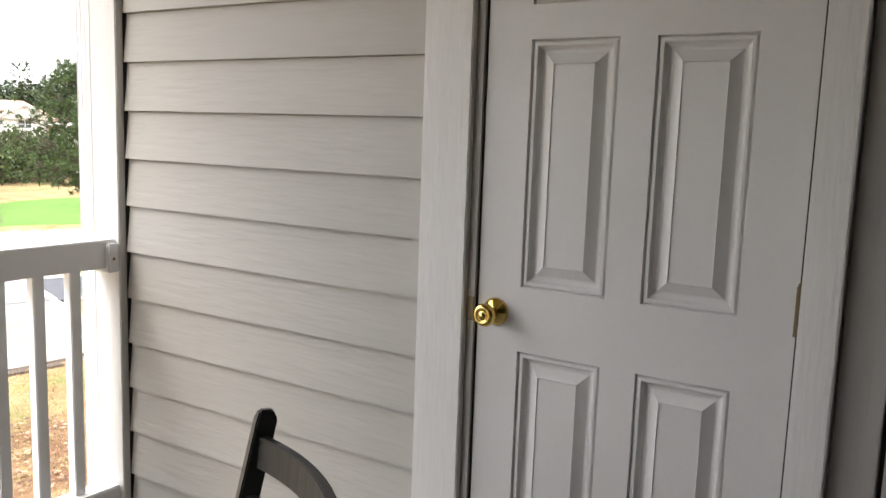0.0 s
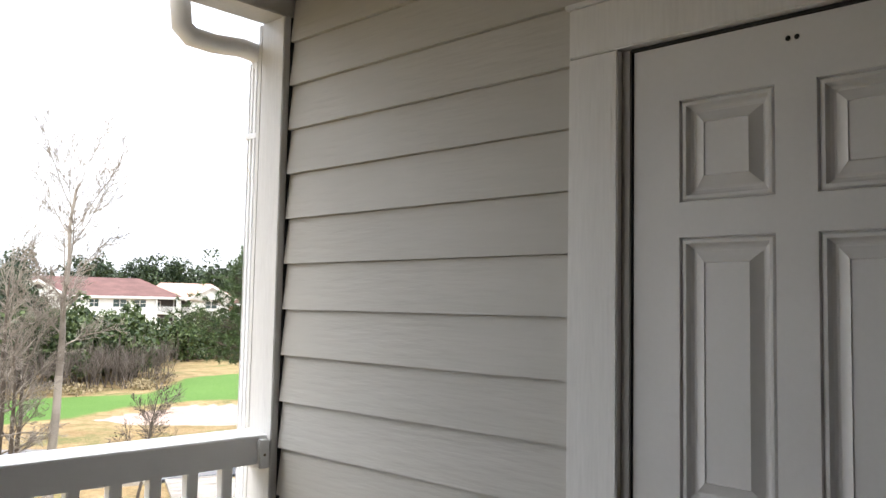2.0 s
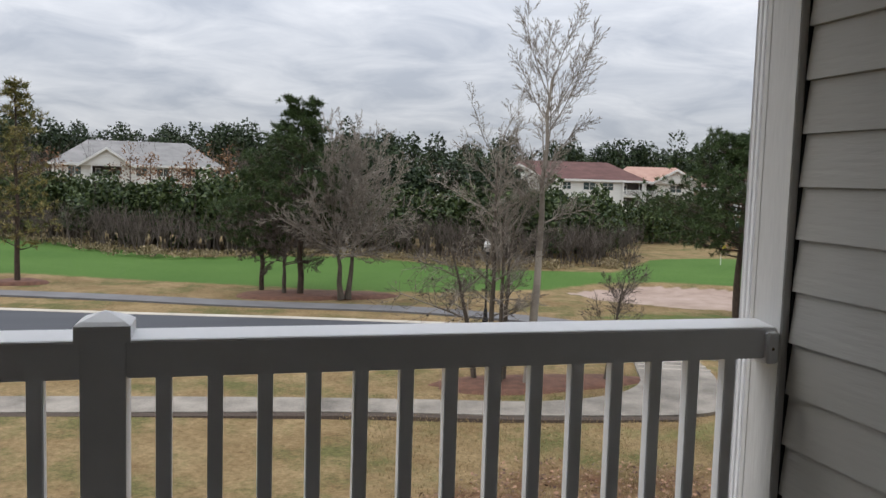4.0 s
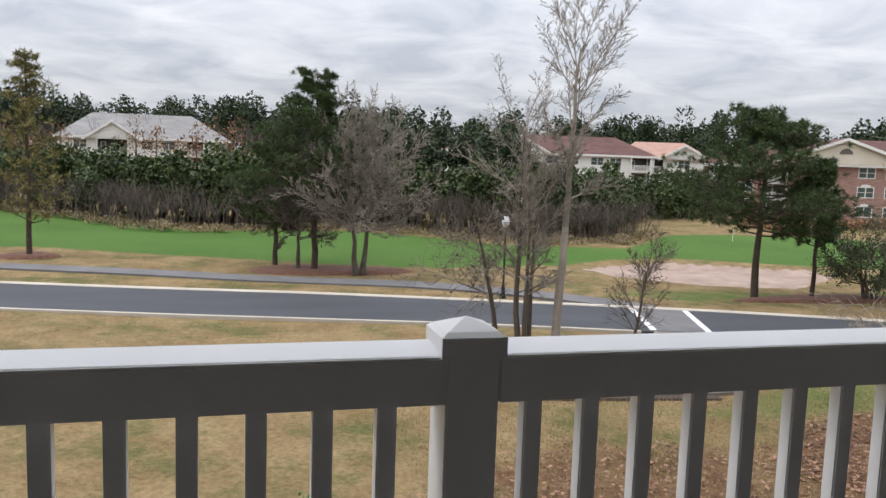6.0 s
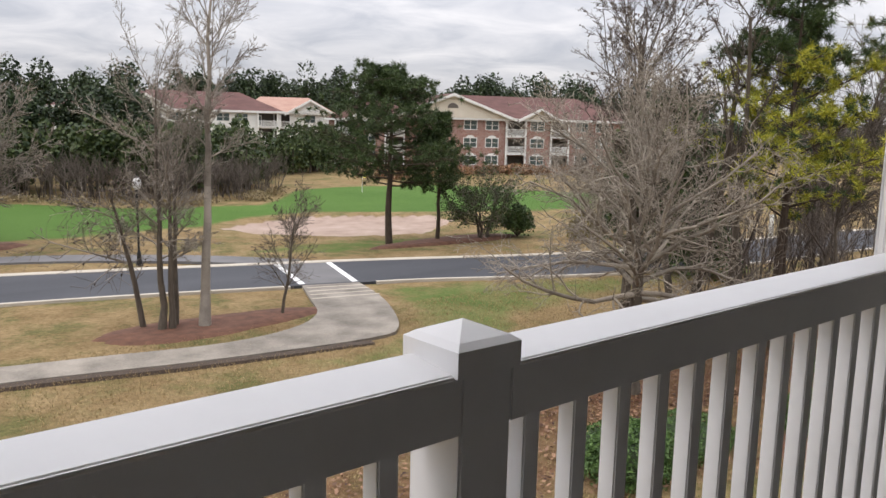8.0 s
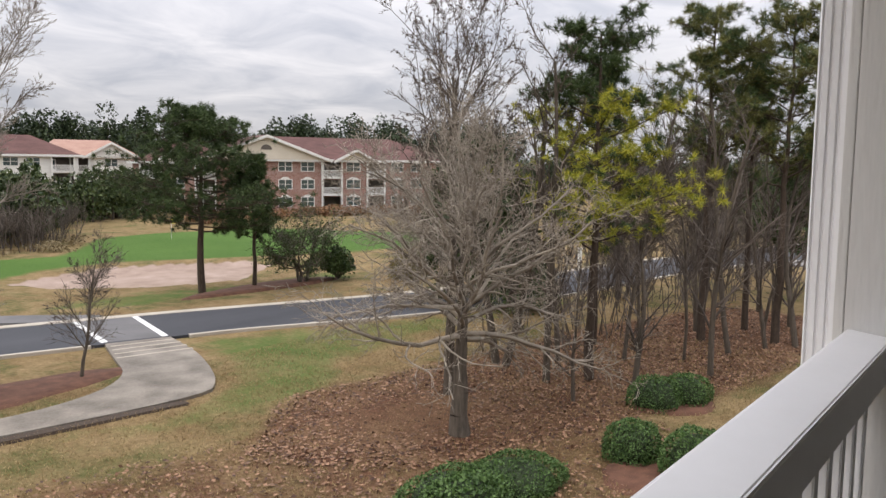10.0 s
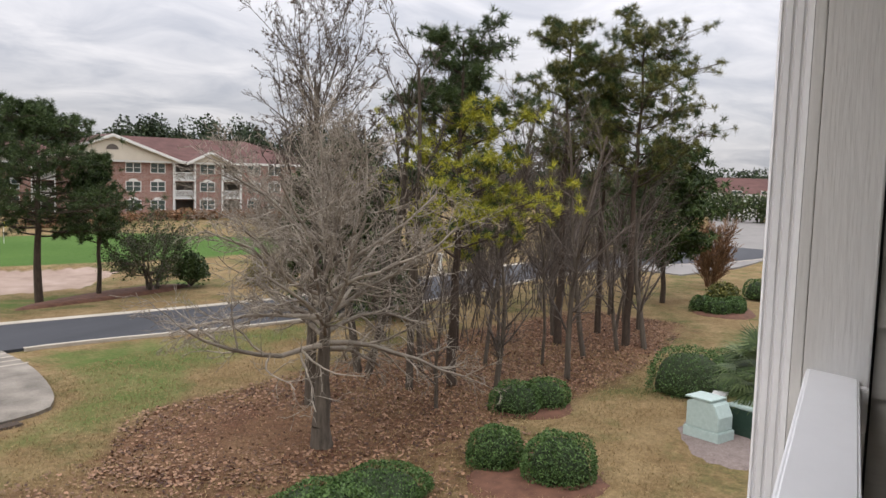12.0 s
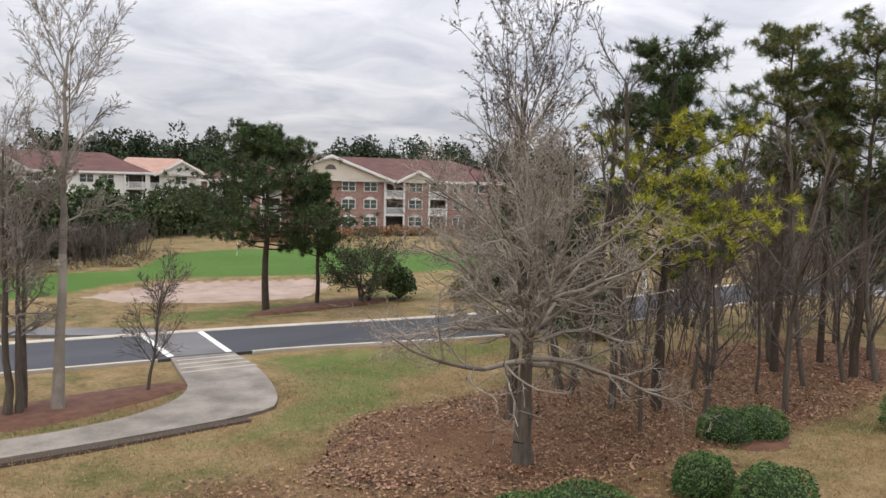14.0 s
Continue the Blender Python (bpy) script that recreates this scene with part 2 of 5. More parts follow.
def ground_material():
    """Dormant lawn with green turf, leaf litter and sand laid by the 'cover' weights of the sheet."""
    m = bpy.data.materials.new("ground_cover")
    m.use_nodes = True
    n, l = m.node_tree.nodes, m.node_tree.links
    b = n["Principled BSDF"]
    b.inputs["Roughness"].default_value, b.inputs["Specular IOR Level"].default_value = 0.95, 0.1
    co = n.new("ShaderNodeTexCoord")

    def noise_of(scale, detail=4, rough=0.6):
        q = n.new("ShaderNodeTexNoise")
        q.inputs["Scale"].default_value, q.inputs["Detail"].default_value, q.inputs["Roughness"].default_value = scale, detail, rough
        l.new(co.outputs["Object"], q.inputs["Vector"])
        return q.outputs["Fac"]

    def ramp_of(fac, p1, c1, p2, c2):
        r = n.new("ShaderNodeValToRGB")
        r.color_ramp.elements[0].position, r.color_ramp.elements[0].color = p1, (*c1, 1)
        r.color_ramp.elements[1].position, r.color_ramp.elements[1].color = p2, (*c2, 1)
        l.new(fac, r.inputs[0])
        return r.outputs[0]

    def mix(fac, a, c):
        q = n.new("ShaderNodeMix")
        q.data_type = "RGBA"
        l.new(fac, q.inputs[0])
        l.new(a, q.inputs[6])
        l.new(c, q.inputs[7])
        return q.outputs[2]

    def weight(value, amount=0.5):
        """A cover weight with its edge broken by noise."""
        s = n.new("ShaderNodeMath")
        s.operation = "SUBTRACT"
        l.new(noise_of(0.8, 6, 0.7), s.inputs[0])
        s.inputs[1].default_value = 0.5
        a = n.new("ShaderNodeMath")
        a.operation = "MULTIPLY_ADD"
        l.new(s.outputs[0], a.inputs[0])
        a.inputs[1].default_value = amount * 2
        l.new(value, a.inputs[2])
        r = n.new("ShaderNodeMapRange")
        r.inputs["From Min"].default_value, r.inputs["From Max"].default_value = 0.3, 0.7
        l.new(a.outputs[0], r.inputs["Value"])
        return r.outputs[0]

    at = n.new("ShaderNodeAttribute")
    at.attribute_name = "cover"
    sp = n.new("ShaderNodeSeparateColor")
    l.new(at.outputs["Color"], sp.inputs[0])
    fine = noise_of(6, 7, 0.8)
    broad_r = n.new("ShaderNodeMapRange")
    broad_r.inputs["From Min"].default_value, broad_r.inputs["From Max"].default_value = 0.36, 0.64
    l.new(noise_of(0.45, 7, 0.72), broad_r.inputs["Value"])
    broad = broad_r.outputs[0]
    straw = mix(broad, ramp_of(fine, 0.3, (0.085, 0.055, 0.025), 0.7, (0.26, 0.175, 0.085)), ramp_of(fine, 0.3, (0.16, 0.115, 0.055), 0.7, (0.37, 0.27, 0.145)))
    greenish = ramp_of(fine, 0.3, (0.05, 0.055, 0.02), 0.7, (0.17, 0.155, 0.06))
    tuft = n.new("ShaderNodeMapRange")
    tuft.inputs["From Min"].default_value, tuft.inputs["From Max"].default_value = 0.48, 0.62
    l.new(noise_of(0.30, 8, 0.75), tuft.inputs["Value"])
    lawn = mix(tuft.outputs[0], straw, greenish)
    turf = mix(noise_of(0.12, 3), ramp_of(fine, 0.3, (0.032, 0.075, 0.014), 0.7, (0.06, 0.125, 0.026)), ramp_of(fine, 0.3, (0.07, 0.135, 0.03), 0.7, (0.11, 0.18, 0.045)))
    litter = mix(broad, ramp_of(noise_of(7, 6, 0.8), 0.35, (0.035, 0.017, 0.010), 0.65, (0.19, 0.095, 0.058)), ramp_of(noise_of(12, 6, 0.8), 0.3, (0.08, 0.044, 0.024), 0.7, (0.27, 0.165, 0.095)))
    sand = ramp_of(noise_of(0.5, 6), 0.3, (0.26, 0.19, 0.15), 0.7, (0.40, 0.31, 0.26))
    c = mix(weight(sp.outputs["Red"], 0.35), lawn, turf)
    c = mix(weight(sp.outputs["Green"], 0.6), c, litter)
    c = mix(weight(sp.outputs["Blue"], 0.12), c, sand)
    l.new(c, b.inputs["Base Color"])
    bp = n.new("ShaderNodeBump")
    bp.inputs["Strength"].default_value, bp.inputs["Distance"].default_value = 0.9, 0.06
    l.new(fine, bp.inputs["Height"])
    l.new(bp.outputs[0], b.inputs["Normal"])
    return m


GROUND = ground_material()


# ---- mesh helpers ----
class Mesh:
    """Vertices and faces gathered before they become one mesh."""

    def __init__(self):
        self.v, self.f = [], []

    def box(self, x0, x1, y0, y1, z0, z1):
        k = len(self.v)
        self.v += [(x, y, z) for z in (z0, z1) for y in (y0, y1) for x in (x0, x1)]
        self.f += [tuple(k + i for i in q) for q in ((0, 2, 3, 1), (4, 5, 7, 6), (0, 1, 5, 4), (2, 6, 7, 3), (0, 4, 6, 2), (1, 3, 7, 5))]
        return self

    def poly(self, pts):
        k = len(self.v)
        self.v += [tuple(p) for p in pts]
        self.f.append(tuple(range(k, k + len(pts))))
        return self

    def prism(self, pts, depth):
        """A polygon (list of 3D points) pushed along the vector depth."""
        k, n_, d = len(self.v), len(pts), Vector(depth)
        self.v += [tuple(p) for p in pts] + [tuple(Vector(p) + d) for p in pts]
        self.f += [tuple(range(k, k + n_)), tuple(range(k + 2 * n_ - 1, k + n_ - 1, -1))]
        self.f += [(k + i, k + (i + 1) % n_, k + n_ + (i + 1) % n_, k + n_ + i) for i in range(n_)]
        return self

    def lathe(self, profile, axis_point, axis, sides=20):
        """Rings of (radius, distance along the axis), closed at both ends."""
        a = Vector(axis).normalized()
        u = a.orthogonal().normalized()
        w = a.cross(u)
        k, n_ = len(self.v), len(profile)
        for r, h in profile:
            for i in range(sides):
                t = 2 * math.pi * i / sides
                self.v.append(tuple(Vector(axis_point) + a * h + (u * math.cos(t) + w * math.sin(t)) * r))
        for j in range(n_ - 1):
            for i in range(sides):
                self.f.append((k + j * sides + i, k + j * sides + (i + 1) % sides, k + (j + 1) * sides + (i + 1) % sides, k + (j + 1) * sides + i))
        self.f += [tuple(range(k + sides - 1, k - 1, -1)), tuple(range(k + (n_ - 1) * sides, k + n_ * sides))]
        return self

    def data(self, name, bevel=0.0, smooth=False):
        me = bpy.data.meshes.new(name)
        me.from_pydata(self.v, [], self.f)
        bm = bmesh.new()
        bm.from_mesh(me)
        bmesh.ops.recalc_face_normals(bm, faces=bm.faces)
        if bevel:
            bmesh.ops.bevel(bm, geom=[e for e in bm.edges if e.calc_face_angle(0) > 0.5], offset=bevel, segments=2, affect="EDGES", clamp_overlap=True)
        bm.to_mesh(me)
        bm.free()
        for p in me.polygons:
            p.use_smooth = smooth
        return me


def part(name, mesh, material, parent=None, label="", bevel=0.0, smooth=False, where=None):
    me = mesh.data(name, bevel, smooth) if isinstance(mesh, Mesh) else mesh
    if not me.materials:
        me.materials.append(material)
    ob = new(name, me)
    if where is not None:
        ob.matrix_basis = where
    ob.parent = parent
    return tagged(ob, label)


def thing(name, label, category, group="", kind="", where=None):
    ob = new(name)
    ob.empty_display_size = 0.1
    if where is not None:
        ob.matrix_basis = where
    return tagged(ob, label, category, group, kind)


def raw_mesh(name, verts, faces_n, sides):
    """A mesh of equal-sided faces from arrays; faces_n is (count, sides)."""
    me = bpy.data.meshes.new(name)
    me.vertices.add(len(verts))
    me.vertices.foreach_set("co", np.asarray(verts, np.float32).ravel())
    me.loops.add(faces_n.size)
    me.loops.foreach_set("vertex_index", faces_n.astype(np.int32).ravel())
    me.polygons.add(len(faces_n))
    me.polygons.foreach_set("loop_start", np.arange(0, faces_n.size, sides, dtype=np.int32))
    me.update(calc_edges=True)
    return me


def tubes(name, segs, sides=4):
    """Tapered tubes from rows of (p0, p1, r0, r1)."""
    a = np.array([(*s[0], *s[1], s[2], s[3]) for s in segs], float)
    p0, p1, r0, r1 = a[:, 0:3], a[:, 3:6], a[:, 6:7], a[:, 7:8]
    d = p1 - p0
    d /= np.linalg.norm(d, axis=1, keepdims=True) + 1e-9
    ref = np.where(np.abs(d[:, 2:3]) > 0.9, [[1.0, 0, 0]], [[0, 0, 1.0]])
    u = np.cross(d, ref)
    u /= np.linalg.norm(u, axis=1, keepdims=True) + 1e-9
    w = np.cross(d, u)
    rings = []
    for p, r in ((p0, r0), (p1, r1)):
        for i in range(sides):
            t = 2 * math.pi * i / sides
            rings.append(p + (u * math.cos(t) + w * math.sin(t)) * r)
    v = np.stack(rings, 1).reshape(-1, 3)
    k = np.arange(len(a))[:, None] * 2 * sides
    f = np.concatenate([k + np.array([[i, (i + 1) % sides, sides + (i + 1) % sides, sides + i]]) for i in range(sides)], 1).reshape(-1, 4)
    me = raw_mesh(name, v, f, 4)
    me.polygons.foreach_set("use_smooth", np.ones(len(f), bool))
    return me


def bursts(name, centres, rng, per=14, length=0.35, width=0.05, up=0.3):
    """Tufts of narrow blades round each centre."""
    c = np.repeat(np.asarray(centres, float), per, 0)
    n_ = len(c)
    d = rng.normal(size=(n_, 3))
    d[:, 2] += up
    d /= np.linalg.norm(d, axis=1, keepdims=True)
    s = np.cross(d, rng.normal(size=(n_, 3)))
    s /= np.linalg.norm(s, axis=1, keepdims=True) + 1e-9
    ln = length * rng.uniform(0.6, 1.2, (n_, 1))
    v = np.stack([c + d * ln * 0.1 - s * width, c + d * ln * 0.1 + s * width, c + d * ln], 1).reshape(-1, 3)
    return raw_mesh(name, v, np.arange(n_ * 3).reshape(-1, 3), 3)


def leaves(name, centres, rng, size=0.1, flat=False):
    """One small pointed leaf, four-cornered and slightly folded, at each centre."""
    c = np.asarray(centres, float)
    n_ = len(c)
    d = rng.normal(size=(n_, 3))
    if flat:
        d[:, 2] *= 0.25
    d /= np.linalg.norm(d, axis=1, keepdims=True)
    ref = np.tile([[0, 0, 1.0]], (n_, 1)) + rng.normal(size=(n_, 3)) * (0.3 if flat else 2.0)
    s = np.cross(d, ref)
    s /= np.linalg.norm(s, axis=1, keepdims=True) + 1e-9
    k = size * rng.uniform(0.6, 1.3, (n_, 1))
    v = np.stack([c - d * k * 0.5, c + s * k * 0.32, c + d * k * 0.5, c - s * k * 0.32], 1).reshape(-1, 3)
    return raw_mesh(name, v, np.arange(n_ * 4).reshape(-1, 4), 4)


def smooth_line(pts, step=1.0):
    """A curve through the points, as an even polyline."""
    p = [Vector((*q, 0)) for q in pts]
    p = [p[0] * 2 - p[1]] + p + [p[-1] * 2 - p[-2]]
    out = []
    for i in range(1, len(p) - 2):
        a, b, c, d = p[i - 1:i + 3]
        m = max(2, int((c - b).length / step))
        for j in range(m):
            t = j / m
            out.append(0.5 * ((2 * b) + (c - a) * t + (2 * a - 5 * b + 4 * c - d) * t * t + (3 * b - a - 3 * c + d) * t ** 3))
    return out + [p[-2]]


def side_of(line, i):
    a, b = line[max(0, i - 1)], line[min(len(line) - 1, i + 1)]
    d = (b - a).normalized()
    return Vector((-d.y, d.x, 0))


def sweep(line, profile):
    """A closed profile of (offset, height) swept along a flat line."""
    m, n_ = Mesh(), len(profile)
    for i, p in enumerate(line):
        s = side_of(line, i)
        m.v += [(p.x + s.x * o, p.y + s.y * o, z) for o, z in profile]
    for i in range(len(line) - 1):
        for j in range(n_):
            k = (j + 1) % n_
            m.f.append((i * n_ + j, i * n_ + k, (i + 1) * n_ + k, (i + 1) * n_ + j))
    m.f += [tuple(range(n_)), tuple(range((len(line) - 1) * n_, len(line) * n_))]
    return m


GZ = -6.4


def site(u, v):
    """Plan coordinates of the grounds to world metres."""
    w = min(1.0, max(0.0, (v - 25) / 25))
    x0, y0, x1, y1 = 0.955 * u + 0.65, -0.035 * u + 0.955 * v + 0.25, 0.914 * u + 1.432, -0.0566 * u + 0.8987 * v + 2.0
    return x0 + (x1 - x0) * w, y0 + (y1 - y0) * w


def inside(poly, x, y):
    hit = np.zeros(x.shape, bool)
    for (x0, y0), (x1, y1) in zip(poly, poly[1:] + poly[:1]):
        hit ^= ((y0 > y) != (y1 > y)) & (x < (x1 - x0) * (y - y0) / (y1 - y0 + 1e-12) + x0)
    return hit


# ---- the grounds ----
TURF = [site(*p) for p in ((-140, 130), (-27, 104), (-7, 83), (10, 85.5), (22, 74), (33, 70), (44.6, 84.5), (55, 88), (66, 86), (76, 66), (64, 54), (50, 57.5), (42, 60), (36, 63.5), (28, 63), (22, 59), (12, 57), (5, 58), (-7, 62.3), (-18, 67), (-140, 92))]
SANDPIT = [site(*p) for p in ((23.5, 58), (27, 60.5), (33, 62.5), (38, 60), (43, 57), (42, 53), (35.6, 48.5), (28.7, 49.5), (24, 53))]
VERGE = [site(*p) for p in ((19.5, 32), (24, 30.5), (33, 26.5), (44, 24), (44, 22), (30, 24), (22, 23.5), (17, 19.5), (9, 21.5), (4, 22.5), (4, 23.5), (13, 22.6), (16.5, 24.5), (18.6, 28.5))]
ROUGHG = [site(*p) for p in ((18, 46), (22, 42), (40, 41), (44, 47), (36, 46), (28, 47))]
LITTER = [site(*p) for p in ((11, 17), (16, 21), (24, 20), (34, 19), (46, 16), (44, 9), (33, 8.5), (25, 9.5), (19, 11), (14, 12.5))]
LITTER2 = [site(*p) for p in ((1, 16.5), (6, 20), (12, 18.5), (16, 13), (22, 10), (19, 6), (12, 9), (5, 12))]


def ground():
    xs = np.concatenate([[-3000, -1200, -500, -220, -140, -100, -80], np.arange(-64, 112, 0.6), [120, 140, 180, 260, 400, 800, 1800, 3000]])
    ys = np.concatenate([[-3000, -900, -250, -80, -30, -10], np.arange(0, 104, 0.6), [110, 125, 150, 200, 300, 500, 1000, 3000]])
    x, y = np.meshgrid(xs, ys)
    z = GZ + 0.05 * np.sin(x * 0.31 + y * 0.17) + 0.04 * np.sin(x * 0.11 - y * 0.43)
    soft = lambda poly: sum(inside(poly, x + dx, y + dy).astype(float) for dx in (-0.8, 0, 0.8) for dy in (-0.8, 0, 0.8)) / 9
    sand = inside(SANDPIT, x, y).astype(float)
    z = z - 0.45 * soft(SANDPIT) * (0.4 + 0.6 * sand) - 0.06
    cover = np.zeros((*x.shape, 4), np.float32)
    cover[..., 0] = np.maximum(np.maximum(soft(TURF), soft(VERGE) * 0.52), soft(ROUGHG) * 0.55)
    cover[..., 1] = np.maximum(soft(LITTER) * 0.95, soft(LITTER2) * 0.58)
    cover[..., 2] = sand
    cover[..., 3] = 1
    ny, nx = x.shape
    k = (np.arange(ny - 1)[:, None] * nx + np.arange(nx - 1)[None, :]).ravel()
    f = np.stack([k, k + 1, k + nx + 1, k + nx], 1)
    me = raw_mesh("ground", np.stack([x, y, z], -1).reshape(-1, 3), f, 4)
    me.attributes.new("cover", "FLOAT_COLOR", "POINT").data.foreach_set("color", cover.ravel())
    me.polygons.foreach_set("use_smooth", np.ones(len(f), bool))
    ob = part("ground", me, GROUND)
    tagged(ob, "dormant tan lawn with green fairway, sand bunker and leaf litter", "ground", kind="structure")


ground()

NEAR = smooth_line([site(*p) for p in ((-150, 69), (-60, 50.5), (-12.3, 39.9), (0.5, 37.2), (8.2, 35.6), (16.8, 33.2), (19.3, 32.5), (22.9, 31.4), (31.4, 27.6), (39.6, 25.4), (50, 24.3), (61.4, 23.2), (72, 20), (84, 13), (100, 8))])
FARE = smooth_line([site(*p) for p in ((-150, 77.5), (-60, 58.5), (-14, 47.7), (1.1, 44.5), (13.2, 41.2), (18.4, 39.6), (24.2, 37.7), (34.1, 33.9), (42, 32), (51.6, 31), (62, 30), (74, 27.5), (88, 24), (104, 21))])


def strip(a, b, z):
    """A paved slab between two edge lines."""
    n_ = 120
    m = Mesh()
    for line in (a, b):
        for i in range(n_ + 1):
            t = i / n_ * (len(line) - 1)
            j = min(int(t), len(line) - 2)
            p = line[j].lerp(line[j + 1], t - j)
            m.v.append((p.x, p.y, z))
    m.f = [(i, i + 1, n_ + 2 + i, n_ + 1 + i) for i in range(n_)]
    low = len(m.v)
    m.v += [(x, y, z - 0.3) for x, y, _ in m.v]
    m.f += [(i, low + i, low + i + 1, i + 1) for i in range(n_)] + [(n_ + 1 + i, n_ + 2 + i, low + n_ + 2 + i, low + n_ + 1 + i) for i in range(n_)]
    return m


tagged(part("road", strip(NEAR, FARE, GZ + 0.06), ASPHALT), "smooth dark asphalt road curving past the lawn", "road", kind="structure")
for line, s in ((NEAR, 1), (FARE, -1)):
    prof = [(-0.22 * s, GZ - 0.1), (-0.22 * s, GZ + 0.13), (0.06 * s, GZ + 0.12), (0.16 * s, GZ + 0.075), (0.16 * s, GZ - 0.1)]
    if s == 1:
        prof = [(-o, z) for o, z in [(-0.12, GZ - 0.1), (-0.12, GZ + 0.07), (0.14, GZ + 0.075), (0.14, GZ - 0.1)]]
    cut = [p for p in line if not (16.5 < p.x < 19.2)] if s == 1 else line
    groups = [[p for p in cut if p.x <= 16.5], [p for p in cut if p.x >= 19.2]] if s == 1 else [line]
    for g in groups:
        tagged(part("kerb", sweep(g, prof), KERB), "low pale concrete kerb along the road", "kerb", kind="structure")

street = smooth_line([site(*p) for p in ((70, 20), (84, 16.5), (110, 16.5), (150, 23), (240, 44))], 3)
tagged(part("road", sweep(street, [(-5, GZ - 0.2), (-5, GZ + 0.05), (5, GZ + 0.05), (5, GZ - 0.2)]), PALE), "pale worn street leading away between shrubs", "road", kind="structure")
cart = smooth_line([site(*p) for p in ((-150, 92), (-60, 66), (-16, 55.2), (-2, 50.8), (8, 48.3), (14, 45), (17.5, 42), (19.6, 39.6))])
tagged(part("cart_path", sweep(cart, [(-1.0, GZ - 0.1), (-1.0, GZ + 0.05), (1.0, GZ + 0.05), (1.0, GZ - 0.1)]), WORN), "grey paved cart path beyond the road", "path", kind="structure")


def apron():
    """The near cart path: a strip of slabs that widens into a crossing apron."""
    left = smooth_line([site(*p) for p in ((-60, 34.5), (-20, 29.6), (-2.5, 27.5), (4.4, 26.4), (9, 25.6), (12.2, 26.2), (14.2, 27.8), (15.2, 30), (16.6, 33.3))], 0.6)
    right = smooth_line([site(*p) for p in ((-60, 32.5), (-20, 27.6), (-2.5, 25.6), (2.3, 25.0), (8, 23.9), (13.8, 23.3), (15.7, 24.2), (18.0, 28.3), (19.4, 32.5))], 0.6)
    ob = tagged(part("cart_path", strip(left, right, GZ + 0.065), CONCRETE), "stained concrete cart path curving from lawn to crossing", "path", kind="structure")
    band = smooth_line([site(*p) for p in ((-60, 32.3), (-20, 27.4), (-2.5, 25.4), (2.3, 24.8), (8, 23.65), (13.6, 22.95))], 0.8)
    tagged(part("path_edge", sweep(band, [(-0.2, GZ - 0.1), (-0.15, GZ + 0.02), (0.2, GZ + 0.03), (0.2, GZ - 0.1)]), PINEBARK), "dark damp earth edge along the cart path", "path edge", kind="structure")
    for k in range(4):
        t = 0.2 + 0.22 * k
        a, b = Vector((*site(16.5 - 0.35 * k, 32.6 - 0.75 * k), 0)), Vector((*site(19.2 - 0.2 * k, 31.9 - 0.75 * k), 0))
        part("joint", sweep([a, b], [(-0.06, GZ + 0.0), (-0.06, GZ + 0.072), (0.06, GZ + 0.072), (0.06, GZ + 0.0)]), KERB, ob)


apron()
mx0, mx1 = site(16.75, 33.55), site(18.4, 39.4)
mx2, mx3 = site(19.3, 32.75), site(21.2, 38.5)
patch = Mesh()
patch.poly([(*p, GZ + 0.066) for p in (mx0, mx2, mx3, mx1)])
tagged(part("crossing", patch, WORN), "worn grey crossing between white painted lines", "crossing", kind="structure")
for a, b in ((mx0, mx1), (mx2, mx3)):
    w = Mesh()
    w.poly([(a[0] - 0.16, a[1], GZ + 0.072), (a[0] + 0.16, a[1], GZ + 0.072), (b[0] + 0.16, b[1], GZ + 0.072), (b[0] - 0.16, b[1], GZ + 0.072)])
    tagged(part("road_line", w, LINE), "white painted crossing line on asphalt", "road line", kind="structure")


def bed(name, u, v, ru, rv, material, label, seed, high=0.07):
    """A low uneven mound of mulch or gravel."""
    r = random.Random(seed)
    cx, cy = site(u, v)
    m, n_ = Mesh(), 40
    m.v.append((cx, cy, GZ + high))
    for k, q in enumerate((0.5, 0.85, 1.0)):
        for i in range(n_):
            t = 2 * math.pi * i / n_
            w = q * (1 + 0.10 * math.sin(3 * t + seed) + r.uniform(-0.05, 0.05))
            m.v.append((cx + ru * w * math.cos(t), cy + rv * w * math.sin(t), GZ + (high, high * 0.8, -0.14)[k]))
    m.f = [(0, 1 + i, 1 + (i + 1) % n_) for i in range(n_)]
    for k in range(2):
        m.f += [(1 + k * n_ + i, 1 + k * n_ + n_ + i, 1 + k * n_ + n_ + (i + 1) % n_, 1 + k * n_ + (i + 1) % n_) for i in range(n_)]
    return tagged(part(name, m, material, smooth=True), label, name.replace("_", " "), kind="structure")


bed("mulch_bed", 9.9, 28.4, 4.9, 1.6, MULCH, "red-brown pine straw bed under bare trees", 1)
bed("mulch_bed", 2.6, 55.2, 5.6, 2.2, MULCH, "red-brown pine straw bed under roadside trees", 2)
bed("mulch_bed", -18.2, 62, 2.0, 1.6, MULCH, "small ring of pine straw round a pine", 3)
bed("mulch_bed", 33.5, 42.8, 6.5, 1.3, MULCH, "pine straw strip under the roadside pines", 4)
bed("gravel_bed", 23.9, 3.2, 2.6, 2.2, GRAVEL, "grey-brown gravel bed round the utility boxes", 5)
bed("mulch_bed", 17.8, 7.7, 1.9, 1.9, MULCH, "dark mulch patch under two clipped bushes", 6, 0.05)
bed("mulch_bed", 24.3, 10.3, 1.9, 1.3, MULCH, "dark mulch patch under a clipped bush", 7, 0.05)
